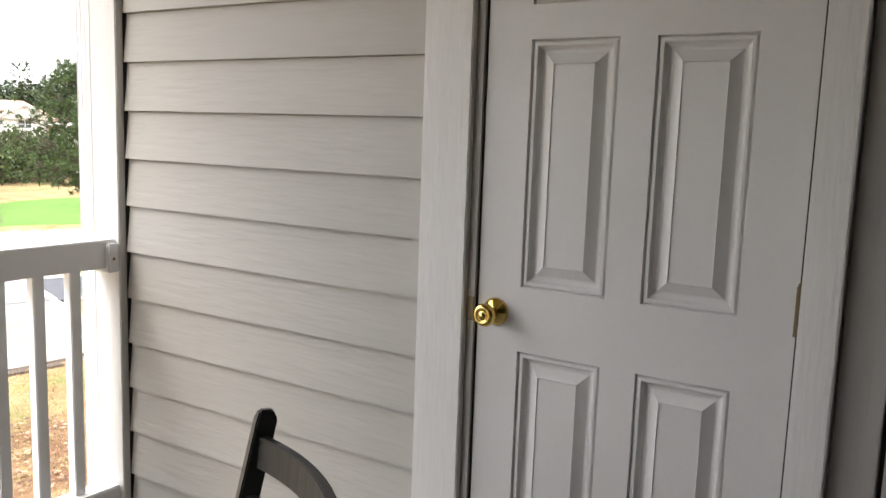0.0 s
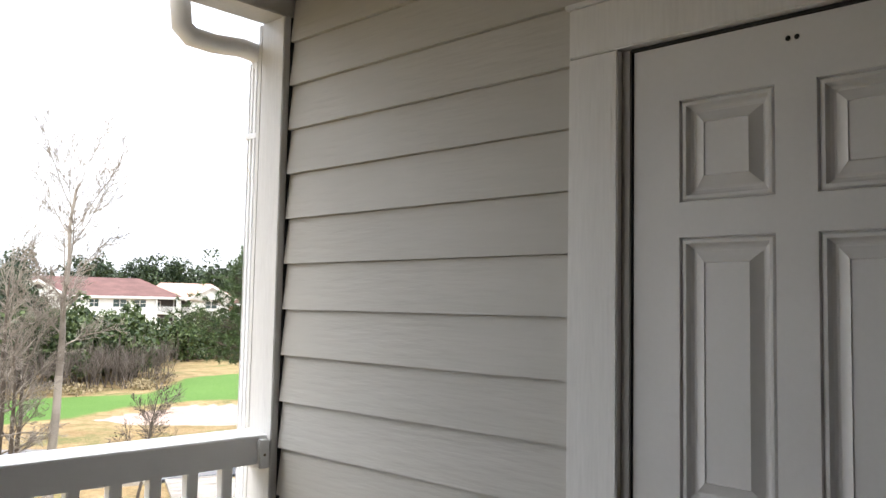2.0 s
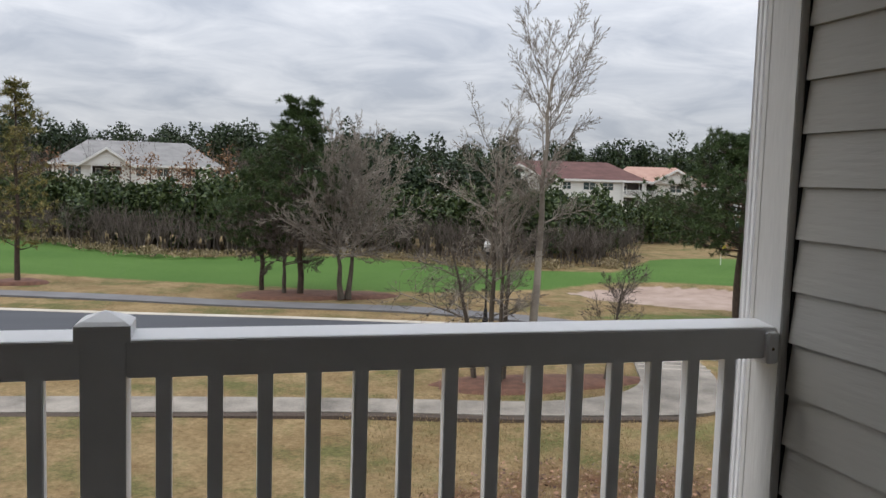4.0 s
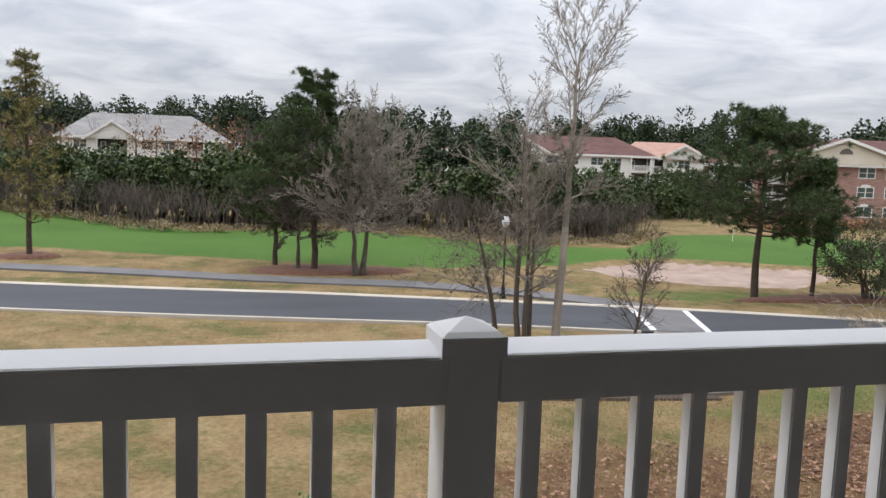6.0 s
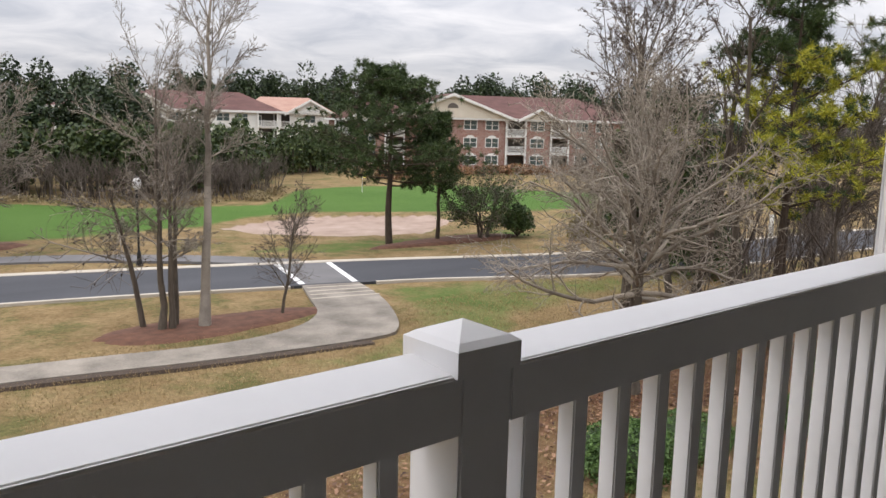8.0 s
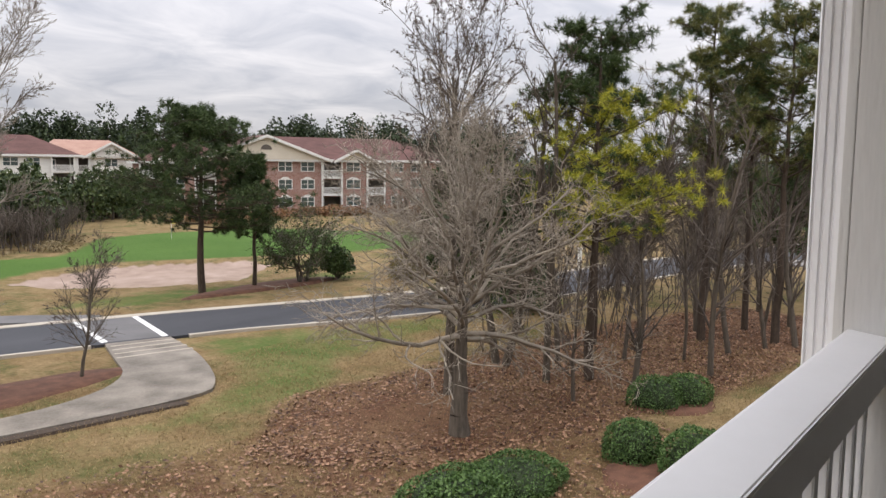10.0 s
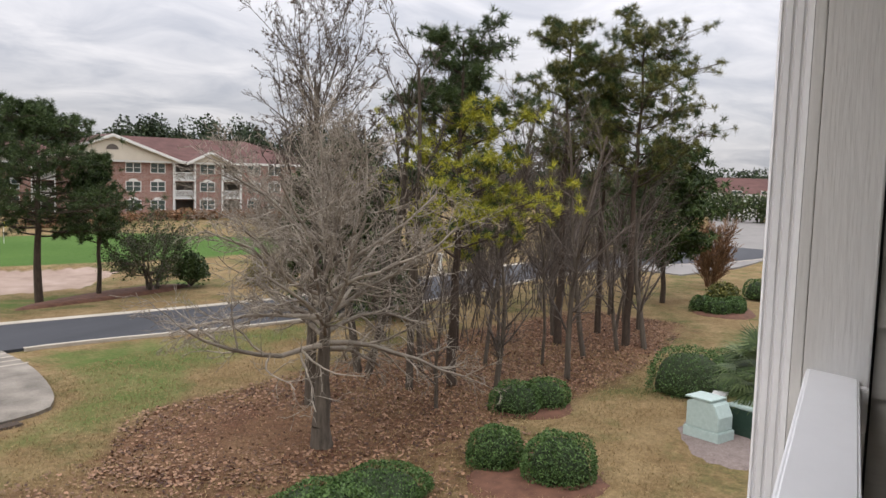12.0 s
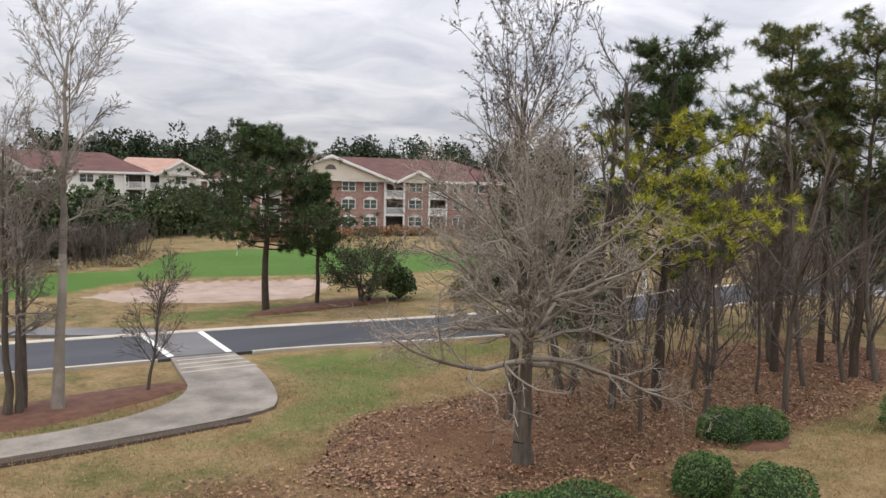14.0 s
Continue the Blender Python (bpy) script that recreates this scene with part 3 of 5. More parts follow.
bed("mulch_bed", 50.5, 8.3, 3.2, 1.8, MULCH, "dark mulch patch under small shrubs", 8, 0.05)


# ---- trees ----
def grow(r, p, d, length, rad, level, out, spread, curl, kids, lift, ratio=0.62, bare=0.25):
    """One limb as bent segments, and the limbs that leave it, down to level 0."""
    n_ = 6 if level > 1 else (4 if level == 1 else 3)
    p, d = Vector(p), Vector(d).normalized()
    step = length / n_
    tip = rad * (0.32 if level else 0.35)
    for i in range(n_):
        d = (d + Vector((r.gauss(0, curl), r.gauss(0, curl), r.gauss(0, curl) + lift))).normalized()
        q = p + d * step
        r0, r1 = rad + (tip - rad) * i / n_, rad + (tip - rad) * (i + 1) / n_
        out.append((tuple(p), tuple(q), r0, r1, level))
        if level and (i + 1) / n_ > bare:
            for _ in range(kids[level - 1]):
                a = r.uniform(0, 2 * math.pi)
                o = d.orthogonal().normalized()
                side = (Matrix.Rotation(a, 3, d) @ o)
                nd = (d * math.cos(spread) + side * math.sin(spread) * r.uniform(0.8, 1.2)).normalized()
                grow(r, q - d * step * r.random(), nd, length * ratio * r.uniform(0.6, 1.1) * (1 - 0.45 * i / n_), r1 * 0.55 if level > 1 else r1 * 0.5, level - 1, out, spread, curl * 1.15, kids, lift * 0.8, ratio, 0.1)
        p = q


def bare_tree(label, where, height, rad, seed, lean=(0, 0), spread=0.75, levels=3, kids=(3, 2, 2), curl=0.13, lift=0.04, material=BARK, twig=TWIG, stems=1, bare=0.25, buds=0, group="", category="bare tree", ratio=0.55, minr=0.008, limb=None, trunk_curl=0.5):
    r = random.Random(seed)
    x, y = where
    ob = thing("bare_tree", label, category, group, where=pose(x, y, GZ - 0.05))
    out = []
    for s in range(stems):
        a = 2 * math.pi * s / max(1, stems) + seed
        off = 0.22 if stems > 1 else 0
        d = Vector((lean[0] + 0.22 * math.cos(a) * (stems > 1), lean[1] + 0.22 * math.sin(a) * (stems > 1), 1))
        grow(r, (off * math.cos(a), off * math.sin(a), 0), d, height * r.uniform(0.9, 1.0), rad, levels, out, spread, curl * trunk_curl, kids, lift, ratio, bare)
    fat = [(a, b, max(q, minr), max(w, minr * 0.8)) for a, b, q, w, lv in out]
    big = [s for s, o in zip(fat, out) if o[4] >= levels]
    mid = [s for s, o in zip(fat, out) if 0 < o[4] < levels]
    thin = [s for s, o in zip(fat, out) if o[4] == 0]
    part("trunk", tubes("trunk", big, 9), material, ob)
    part("crown", tubes("crown", mid, 5), limb or (material if levels > 2 else twig), ob)["kind"] = "stuff"
    part("twig_crown", tubes("twig_crown", thin, 3), twig, ob)["kind"] = "stuff"
    if buds:
        rng = np.random.default_rng(seed)
        ends = np.array([s[1] for s in thin])
        pick = ends[rng.integers(0, len(ends), buds)] + rng.normal(size=(buds, 3)) * 0.04
        part("dry_foliage", leaves("dry_foliage", pick, rng, 0.11), TWIG, ob)["kind"] = "stuff"
    return ob


def pine(label, where, height, rad, seed, start=0.35, crown=3.0, limbs=34, tufts=9, needles=NEEDLE, second=None, lean=(0, 0), per=16, size=0.42, width=0.035, profile=0.6, group="", droop=0.0, category="pine tree", blunt=0.2):
    r, rng = random.Random(seed), np.random.default_rng(seed)
    ob = thing("pine_tree", label, category, group, where=pose(*where, GZ - 0.05))
    n_ = 10
    pts = [Vector((lean[0] * height * i / n_ + r.gauss(0, 0.05), lean[1] * height * i / n_ + r.gauss(0, 0.05), height * i / n_)) for i in range(n_ + 1)]
    pts[0] = Vector((0, 0, 0))
    trunk = [(tuple(pts[i]), tuple(pts[i + 1]), rad * (1 - 0.85 * i / n_), rad * (1 - 0.85 * (i + 1) / n_)) for i in range(n_)]
    wood, spots = [], []
    for k in range(limbs):
        f = start + (1 - start) * ((k + r.random()) / limbs)
        h = height * f
        j = min(int(f * n_), n_ - 1)
        base = pts[j].lerp(pts[j + 1], f * n_ - j)
        g = (f - start) / (1 - start)
        reach = crown * (max(blunt, (1 - g) ** profile) if g > 0.25 else 0.65 + 1.4 * g) * r.uniform(0.55, 1.1)
        a = k * 2.4 + r.uniform(-0.5, 0.5)
        d = Vector((math.cos(a), math.sin(a), r.uniform(0.0, 0.45) - droop * (1 - g)))
        p, m = base, 4
        for i in range(m):
            d = (d + Vector((r.gauss(0, 0.15), r.gauss(0, 0.15), 0.08))).normalized()
            q = p + d * reach / m
            w0 = rad * 0.24 * (1 - 0.5 * g)
            wood.append((tuple(p), tuple(q), w0 * (1 - 0.8 * i / m), w0 * (1 - 0.8 * (i + 1) / m)))
            if i >= 1:
                for _ in range(tufts if i == m - 1 else tufts // 2):
                    e = q + Vector((r.gauss(0, 1), r.gauss(0, 1), r.gauss(0.15, 0.35))) * (0.13 * reach * (0.6 + i / m) + 0.1)
                    wood.append((tuple(p.lerp(q, r.random())), tuple(e), 0.012, 0.006))
                    spots.append((*e, f))
            p = q
    for _ in range(int(limbs * 0.5)):
        e = pts[-1] + Vector((r.gauss(0, 0.3), r.gauss(0, 0.3), r.uniform(-0.8, 0.25)))
        spots.append((*e, 1.0))
    part("trunk", tubes("trunk", trunk, 9), PINEBARK, ob)
    part("limb_crown", tubes("limb_crown", wood, 4), PINEBARK, ob)["kind"] = "stuff"
    sp = np.array(spots)
    if second is None:
        part("foliage", bursts("foliage", sp[:, :3], rng, per, size, width), needles, ob)["kind"] = "stuff"
    else:
        low = (sp[:, 3] < second[1]) & (rng.random(len(sp)) < second[2])
        part("foliage", bursts("foliage", sp[~low, :3], rng, per, size, width), needles, ob)["kind"] = "stuff"
        part("foliage", bursts("foliage", sp[low, :3], rng, per, size, width), second[0], ob, second[3])["kind"] = "stuff"
    return ob


def fan_tree(label, where, fork, rad, limbs, reach, seed, low=0.1, high=1.35, lean=(0, 0), kids=(2, 2), curl=0.14, lift=0.02, material=BARK, limb=PALEBARK, twig=PALEBARK, minr=0.007, leader=0.0, stems=1, buds=0, spread=0.6, ratio=0.5, from_=0.55, bud=TWIG, bud_size=0.11, loose=0.0, category="bare tree", name="bare_tree", thick=0.42, dome=False):
    """A leafless tree whose limbs fan out from the upper trunk; low and high: their angles above level."""
    r = random.Random(seed)
    ob = thing(name, label, category, where=pose(*where, GZ - 0.05))
    trunk, out = [], []
    for s in range(stems):
        a = 2 * math.pi * s / stems + seed
        sx, sy = (0.25 * math.cos(a), 0.25 * math.sin(a)) if stems > 1 else (0, 0)
        n_ = 9
        top_h = fork + leader
        pts = [Vector((sx + lean[0] * top_h * i / n_ + sx * 2.2 * i / n_ + r.gauss(0, 0.035) * (i > 0), sy + lean[1] * top_h * i / n_ + sy * 2.2 * i / n_ + r.gauss(0, 0.035) * (i > 0), top_h * i / n_)) for i in range(n_ + 1)]
        rr = lambda f: rad * (1.25 - 0.25 * min(1, f * 8)) * (1 - 0.78 * f)
        trunk += [(tuple(pts[i]), tuple(pts[i + 1]), rr(i / n_), rr((i + 1) / n_)) for i in range(n_)]
        for k in range(limbs // stems):
            g = (k + r.random()) / (limbs // stems)
            f = from_ + (1 - from_) * g
            j = min(int(f * n_), n_ - 1)
            p = pts[j].lerp(pts[j + 1], f * n_ - j)
            az, el = k * 2.4 + r.uniform(-0.4, 0.4), low + (high - low) * g ** 0.8 + r.uniform(-0.15, 0.15)
            d = Vector((math.cos(az) * math.cos(el), math.sin(az) * math.cos(el), math.sin(el)))
            grow(r, p, d, reach * (0.95 - 0.1 * g if dome else 0.62 + 0.45 * min(1.0, g * 1.6)) * r.uniform(0.75, 1.1), rr(f) * thick + 0.01, len(kids), out, spread, curl, kids, lift, ratio, 0.18)
    fat = [(a, b, max(q, minr), max(w, minr * 0.7), lv) for a, b, q, w, lv in out]
    part("trunk", tubes("trunk", trunk, 10), material, ob)
    part("crown", tubes("crown", [x[:4] for x in fat if x[4] > 0], 5), limb, ob)["kind"] = "stuff"
    part("twig_crown", tubes("twig_crown", [x[:4] for x in fat if x[4] == 0], 3), twig, ob)["kind"] = "stuff"
    if buds:
        rng = np.random.default_rng(seed)
        ends = np.array([x[1] for x in fat if x[4] == 0])
        part("dry_foliage", leaves("dry_foliage", ends[rng.integers(0, len(ends), buds)] + rng.normal(size=(buds, 3)) * loose, rng, bud_size), bud, ob)["kind"] = "stuff"
    return ob


# roadside trees beyond the road
pine("tall dark green pine beside the cart path", site(2.0, 55.4), 12.4, 0.22, 11, 0.30, 4.4, 44, 13, per=42, size=0.34, width=0.018, profile=0.5, blunt=0.25)
pine("short dense green pine beside the cart path", site(-0.6, 57.8), 8.6, 0.18, 12, 0.22, 3.6, 32, 12, blunt=0.4, profile=0.45, per=42, size=0.34, width=0.018)
fan_tree("round-headed leafless tree with forked trunk", site(4.9, 53.4), 3.0, 0.2, 34, 5.4, 13, 0.1, 1.4, stems=2, kids=(2, 1, 2), curl=0.10, limb=PALEBARK, twig=PALEBARK, minr=0.014, leader=1.8, lift=0.03)
fan_tree("low leafless tree beside the cart path", site(0.9, 55.8), 2.4, 0.14, 18, 3.9, 14, 0.1, 1.2, stems=2, kids=(2, 1, 2), limb=TWIG, twig=TWIG, minr=0.014, leader=1.0)
pine("sparse yellowing pine beside the cart path", site(-18.2, 62), 13.4, 0.2, 15, 0.16, 3.2, 46, 6, needles=DRYN, second=(OLIVEN, 2.0, 0.45, "olive green needles"), per=14, size=0.38, width=0.03)
pine("broad dark green pine beside the road", site(29.0, 43.7), 10.6, 0.24, 16, 0.34, 5.2, 52, 15, per=44, size=0.34, width=0.018, profile=0.5, droop=0.3, blunt=0.3)
pine("small dark evergreen tree beside the road", site(32.9, 43.4), 8.0, 0.15, 17, 0.35, 2.2, 30, 8, per=24, size=0.35, width=0.03)


# island trees
bare_tree("leaning leafless tree with brown bark", (7.97, 28.1), 5.6, 0.12, 21, trunk_curl=0.3, lean=(-0.13, 0.02), spread=1.0, levels=3, kids=(2, 2, 2), minr=0.008, bare=0.35, ratio=0.66, lift=0.01, buds=260, limb=PALEBARK)
fan_tree("slender grey leafless tree", (8.35, 27.35), 5.6, 0.13, 22, 2.5, 22, 0.2, 1.25, lean=(0.0, 0), kids=(1, 1, 2), limb=PALEBARK, twig=PALEBARK, minr=0.006, thick=0.3, leader=3.0, lift=0.03, from_=0.3, ratio=0.5)
fan_tree("twin-stemmed dark leafless tree", (8.85, 27.5), 4.8, 0.12, 22, 2.3, 23, 0.3, 1.25, lean=(0.02, 0), stems=2, kids=(1, 1, 2), limb=PALEBARK, twig=TWIG, minr=0.006, thick=0.3, leader=1.8, lift=0.03, from_=0.35, ratio=0.5)
fan_tree("tall pale-barked leafless tree", (9.83, 27.0), 8.6, 0.19, 14, 3.3, 24, 0.45, 1.15, lean=(0.04, 0), kids=(2, 1, 3), curl=0.09, material=PALEBARK, minr=0.006, thick=0.24, leader=3.2, lift=0.04, from_=0.52, ratio=0.46, spread=0.5)
bare_tree("small tree holding a few dry leaves", site(13.0, 28.6), 4.4, 0.07, 25, spread=0.7, levels=3, kids=(2, 2, 2), minr=0.007, bare=0.3, buds=150, ratio=0.6)

# the grove near the house
fan_tree("large leafless tree with pale spreading limbs", (16.6, 12.92), 4.9, 0.27, 34, 5.0, 31, 0.0, 1.2, lean=(0.02, 0.0), dome=True, kids=(1, 1, 2), curl=0.15, limb=PALELIMB, twig=PALELIMB, minr=0.008, leader=1.0, lift=0.01, from_=0.48, ratio=0.56, spread=0.7, thick=0.5)
fan_tree("leafless tree with many upright twigs", site(20.3, 17.0), 8.0, 0.18, 26, 4.4, 32, 0.5, 1.4, stems=2, kids=(2, 1, 2), limb=BARK, twig=TWIG, minr=0.006, thick=0.28, leader=2.6, lift=0.05, from_=0.4, ratio=0.45, buds=2200)
bare_tree("leafless tree in the grove", site(25.0, 18.0), 12.0, 0.17, 33, spread=0.6, levels=3, kids=(2, 2, 2), minr=0.009, bare=0.35, ratio=0.42, stems=2)
bare_tree("leafless tree in the grove", site(23.9, 15.2), 12.0, 0.14, 34, spread=0.6, levels=3, kids=(2, 2, 2), minr=0.009, bare=0.4, ratio=0.40, buds=200)
pine("tall pine with yellowing lower boughs", (24.75, 12.85), 12.5, 0.19, 41, 0.36, 4.0, 36, 14, needles=NEEDLE, second=(YELLOWN, 0.74, 0.8, "yellow-green needles"), per=46, size=0.30, width=0.013, lean=(0.01, 0), blunt=0.5)
pine("tall dark pine in the grove", site(35.0, 13.5), 14.4, 0.2, 42, 0.55, 3.0, 28, 13, blunt=0.45, needles=OLIVEN, second=(NEEDLE, 1.1, 0.35, "dark green needles"), per=46, size=0.32, width=0.014)
pine("tall spreading pine in the grove", site(36.6, 10.6), 14.2, 0.2, 43, 0.48, 4.1, 36, 13, needles=OLIVEN, second=(NEEDLE, 1.1, 0.35, "dark green needles"), per=46, size=0.32, width=0.014, profile=0.3, lean=(0.01, -0.01), blunt=0.5)
pine("tall pine behind the grove", site(31, 17), 12.0, 0.16, 44, 0.7, 1.8, 20, 8, per=46, size=0.32, width=0.014)
pine("tall thin pine in the grove", site(39.0, 12.8), 13.6, 0.17, 45, 0.6, 2.3, 26, 8, needles=OLIVEN, per=46, size=0.32, width=0.014)
pine("dark evergreen at the edge of the grove", site(52, 12.6), 9.8, 0.18, 46, 0.2, 4.0, 50, 10, per=18, size=0.5, width=0.06, profile=0.4)
grove = random.Random(5)
for k, (u, v) in enumerate(((28.7, 10.7), (24.7, 12.0), (36.3, 9.6), (35.2, 10.6), (30.5, 12.5), (33, 11.5), (41, 11.2), (38, 11.6), (29, 14.5), (43, 12.6), (37, 14.5), (32.5, 15.5), (40, 14.8), (45, 14), (27.0, 16.5), (22.0, 13.0))):
    bare_tree("thin leafless tree among the grove trunks", site(u, v), grove.uniform(8, 11.5) if k not in (1, 15) else 5.0, grove.uniform(0.07, 0.14), 60 + k, lean=(grove.uniform(-0.06, 0.06), grove.uniform(-0.04, 0.04)), spread=0.7, levels=2, kids=(4, 3), minr=0.009, bare=0.22, ratio=0.42, group="thin trees of the grove")


# ---- shrubs ----
def shrub(label, where, size, seed, n_=5200, leaf=0.07, material=BUSHG, square=0.7, lumps=((0, 0, 1),), category="bush", lift=0.0, core=True):
    """A clipped bush: small leaves over a rounded, lumpy body."""
    rng = np.random.default_rng(seed)
    ob = thing("bush", label, category, where=pose(*where, GZ))
    pts = []
    cm = Mesh()
    for ox, oy, s in lumps:
        d = rng.normal(size=(n_ // len(lumps), 3))
        d[:, 2] = np.abs(d[:, 2]) - 0.25
        d /= (np.abs(d) ** (2 / square)).sum(1, keepdims=True) ** (square / 2)
        wob = 1 + 0.06 * np.sin(d[:, :1] * 5 + seed) * np.sin(d[:, 1:2] * 6 + 1.3) + rng.normal(size=(len(d), 1)) * 0.03
        p = d * wob * np.array(size) * s * (1.0 if core else rng.random((len(d), 1)) ** 0.4)
        p[:, 2] = p[:, 2] + size[2] * 0.25 * s + lift
        p[:, 0] += ox
        p[:, 1] += oy
        pts.append(p)
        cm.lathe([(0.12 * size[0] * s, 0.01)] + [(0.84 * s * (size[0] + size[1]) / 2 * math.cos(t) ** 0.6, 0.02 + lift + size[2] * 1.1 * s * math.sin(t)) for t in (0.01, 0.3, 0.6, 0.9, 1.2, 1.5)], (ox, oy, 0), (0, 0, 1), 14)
    # solid dark core: shade between the leaves put into colour, blocks see-through
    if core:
        part("shade_core", cm, BUSHCORE, ob, smooth=True)
    else:
        part("stalk", tubes("stalk", [((0, 0, 0), tuple(q), 0.03, 0.012) for q in np.concatenate(pts)[:40]], 4), BARK, ob)["kind"] = "stuff"
    part("foliage", leaves("foliage", np.concatenate(pts), rng, leaf), material, ob)["kind"] = "stuff"
    return ob


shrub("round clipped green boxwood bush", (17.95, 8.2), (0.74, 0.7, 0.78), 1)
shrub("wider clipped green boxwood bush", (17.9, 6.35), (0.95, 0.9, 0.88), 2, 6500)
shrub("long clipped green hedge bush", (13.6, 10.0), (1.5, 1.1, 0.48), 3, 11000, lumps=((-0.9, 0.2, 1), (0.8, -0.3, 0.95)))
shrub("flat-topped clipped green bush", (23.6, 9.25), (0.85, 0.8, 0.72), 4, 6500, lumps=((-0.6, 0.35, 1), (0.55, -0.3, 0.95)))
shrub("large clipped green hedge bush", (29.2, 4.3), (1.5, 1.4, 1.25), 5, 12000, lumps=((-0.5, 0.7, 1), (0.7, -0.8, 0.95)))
shrub("low green bush below the balcony", (-0.6, 14.9), (0.8, 0.6, 0.5), 6, 700, leaf=0.09, square=1.0, core=False)
shrub("low green bush below the balcony", (0.6, 14.4), (0.5, 0.5, 0.5), 7, 400, leaf=0.09, square=1.0, core=False)
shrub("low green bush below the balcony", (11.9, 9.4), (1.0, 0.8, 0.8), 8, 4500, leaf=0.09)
for k, (u, v, s) in enumerate(((49.4, 8.6, 0.7), (50.3, 7.8, 0.6), (51.4, 7.9, 0.65), (49.9, 9.6, 0.7), (58, 7.4, 1.0))):
    shrub("small round clipped shrub by the street", site(u, v), (s, s, s), 20 + k, 1400, leaf=0.12)
shrub("bright green leafy shrub by the street", site(53, 8.9), (1.6, 1.2, 1.2), 31, 2500, leaf=0.2, material=OLIVEN, square=1.0, core=False)
bare_tree("reddish leafless shrub by the street", site(62, 11.5), 4.2, 0.05, 71, stems=7, spread=0.5, levels=2, kids=(4, 3), twig=RUST, material=RUST, bare=0.1, minr=0.02, category="shrub")
fan_tree("spreading dark green shrub tree by the road", site(36.2, 42.4), 1.5, 0.13, 27, 3.3, 33, 0.05, 0.75, stems=3, kids=(2, 2), limb=BARK, twig=TWIG, minr=0.012, leader=0.8, from_=0.3, buds=9000, bud=NEEDLE, bud_size=0.12, loose=0.18, category="shrub tree", name="shrub_tree")
shrub("dark evergreen shrub beside the road", site(39.2, 41.9), (1.2, 1.1, 1.5), 34, 2600, leaf=0.2, material=NEEDLE, square=1.0, lift=0.4, core=False)
shrub("dark evergreen shrub behind the leafless tree", site(36, 24), (2.2, 2.0, 2.6), 35, 5000, leaf=0.2, material=NEEDLE, square=1.0, lift=0.3, core=False)
shrub("pale green feathery shrub beside the road", site(43, 38.5), (1.6, 1.3, 1.5), 36, 3500, leaf=0.2, material=DRYN, square=1.0, core=False)
shrub("large domed evergreen tree behind the grove", site(36.5, 27.5), (3.5, 3.2, 6.0), 37, 20000, leaf=0.34, material=BRUSHGREEN, square=1.0, lift=1.8, core=False, category="evergreen tree")
bare_tree("brown leafless tree behind the grove", site(44, 22), 9.0, 0.12, 72, stems=3, spread=0.5, levels=3, kids=(3, 3, 2), minr=0.016, bare=0.2)
bare_tree("brown leafless tree behind the grove", site(50, 19), 9.0, 0.12, 73, stems=3, spread=0.5, levels=3, kids=(3, 3, 2), minr=0.016, bare=0.2)


def palm(where):
    r = random.Random(9)
    ob = thing("palm", "low fan palm with spiky green fronds", "palm", where=pose(*where, GZ))
    part("trunk", tubes("trunk", [((0, 0, 0), (0.02, 0, 0.9), 0.17, 0.15), ((0.02, 0, 0.9), (0, 0.02, 1.7), 0.15, 0.12)], 10), BARK, ob)
    m = Mesh()
    for k in range(38):
        a, e = r.uniform(0, 6.28), r.uniform(-0.5, 1.3)
        d = Vector((math.cos(a) * math.cos(e), math.sin(a) * math.cos(e), math.sin(e)))
        hub = Vector((0, 0, 1.7)) + d * 0.95
        side = d.cross(Vector((0, 0, 1))).normalized()
        nrm = side.cross(d)
        m.prism([Vector((0, 0, 1.65)) - side * 0.012, Vector((0, 0, 1.65)) + side * 0.012, hub + side * 0.008, hub - side * 0.008], nrm * 0.012)
        for j in range(22):
            t = (j - 10.5) / 10.5 * 1.75
            b = d * math.cos(t) + side * math.sin(t)
            tip = hub + b * r.uniform(0.85, 1.15) - Vector((0, 0, 0.16))
            w = b.cross(nrm) * 0.028
            mid = hub + b * 0.45
            m.poly([hub, mid + w, tip, mid - w])
    part("frond_crown", m, PALMG, ob)["kind"] = "stuff"


palm((25.5, 2.1))


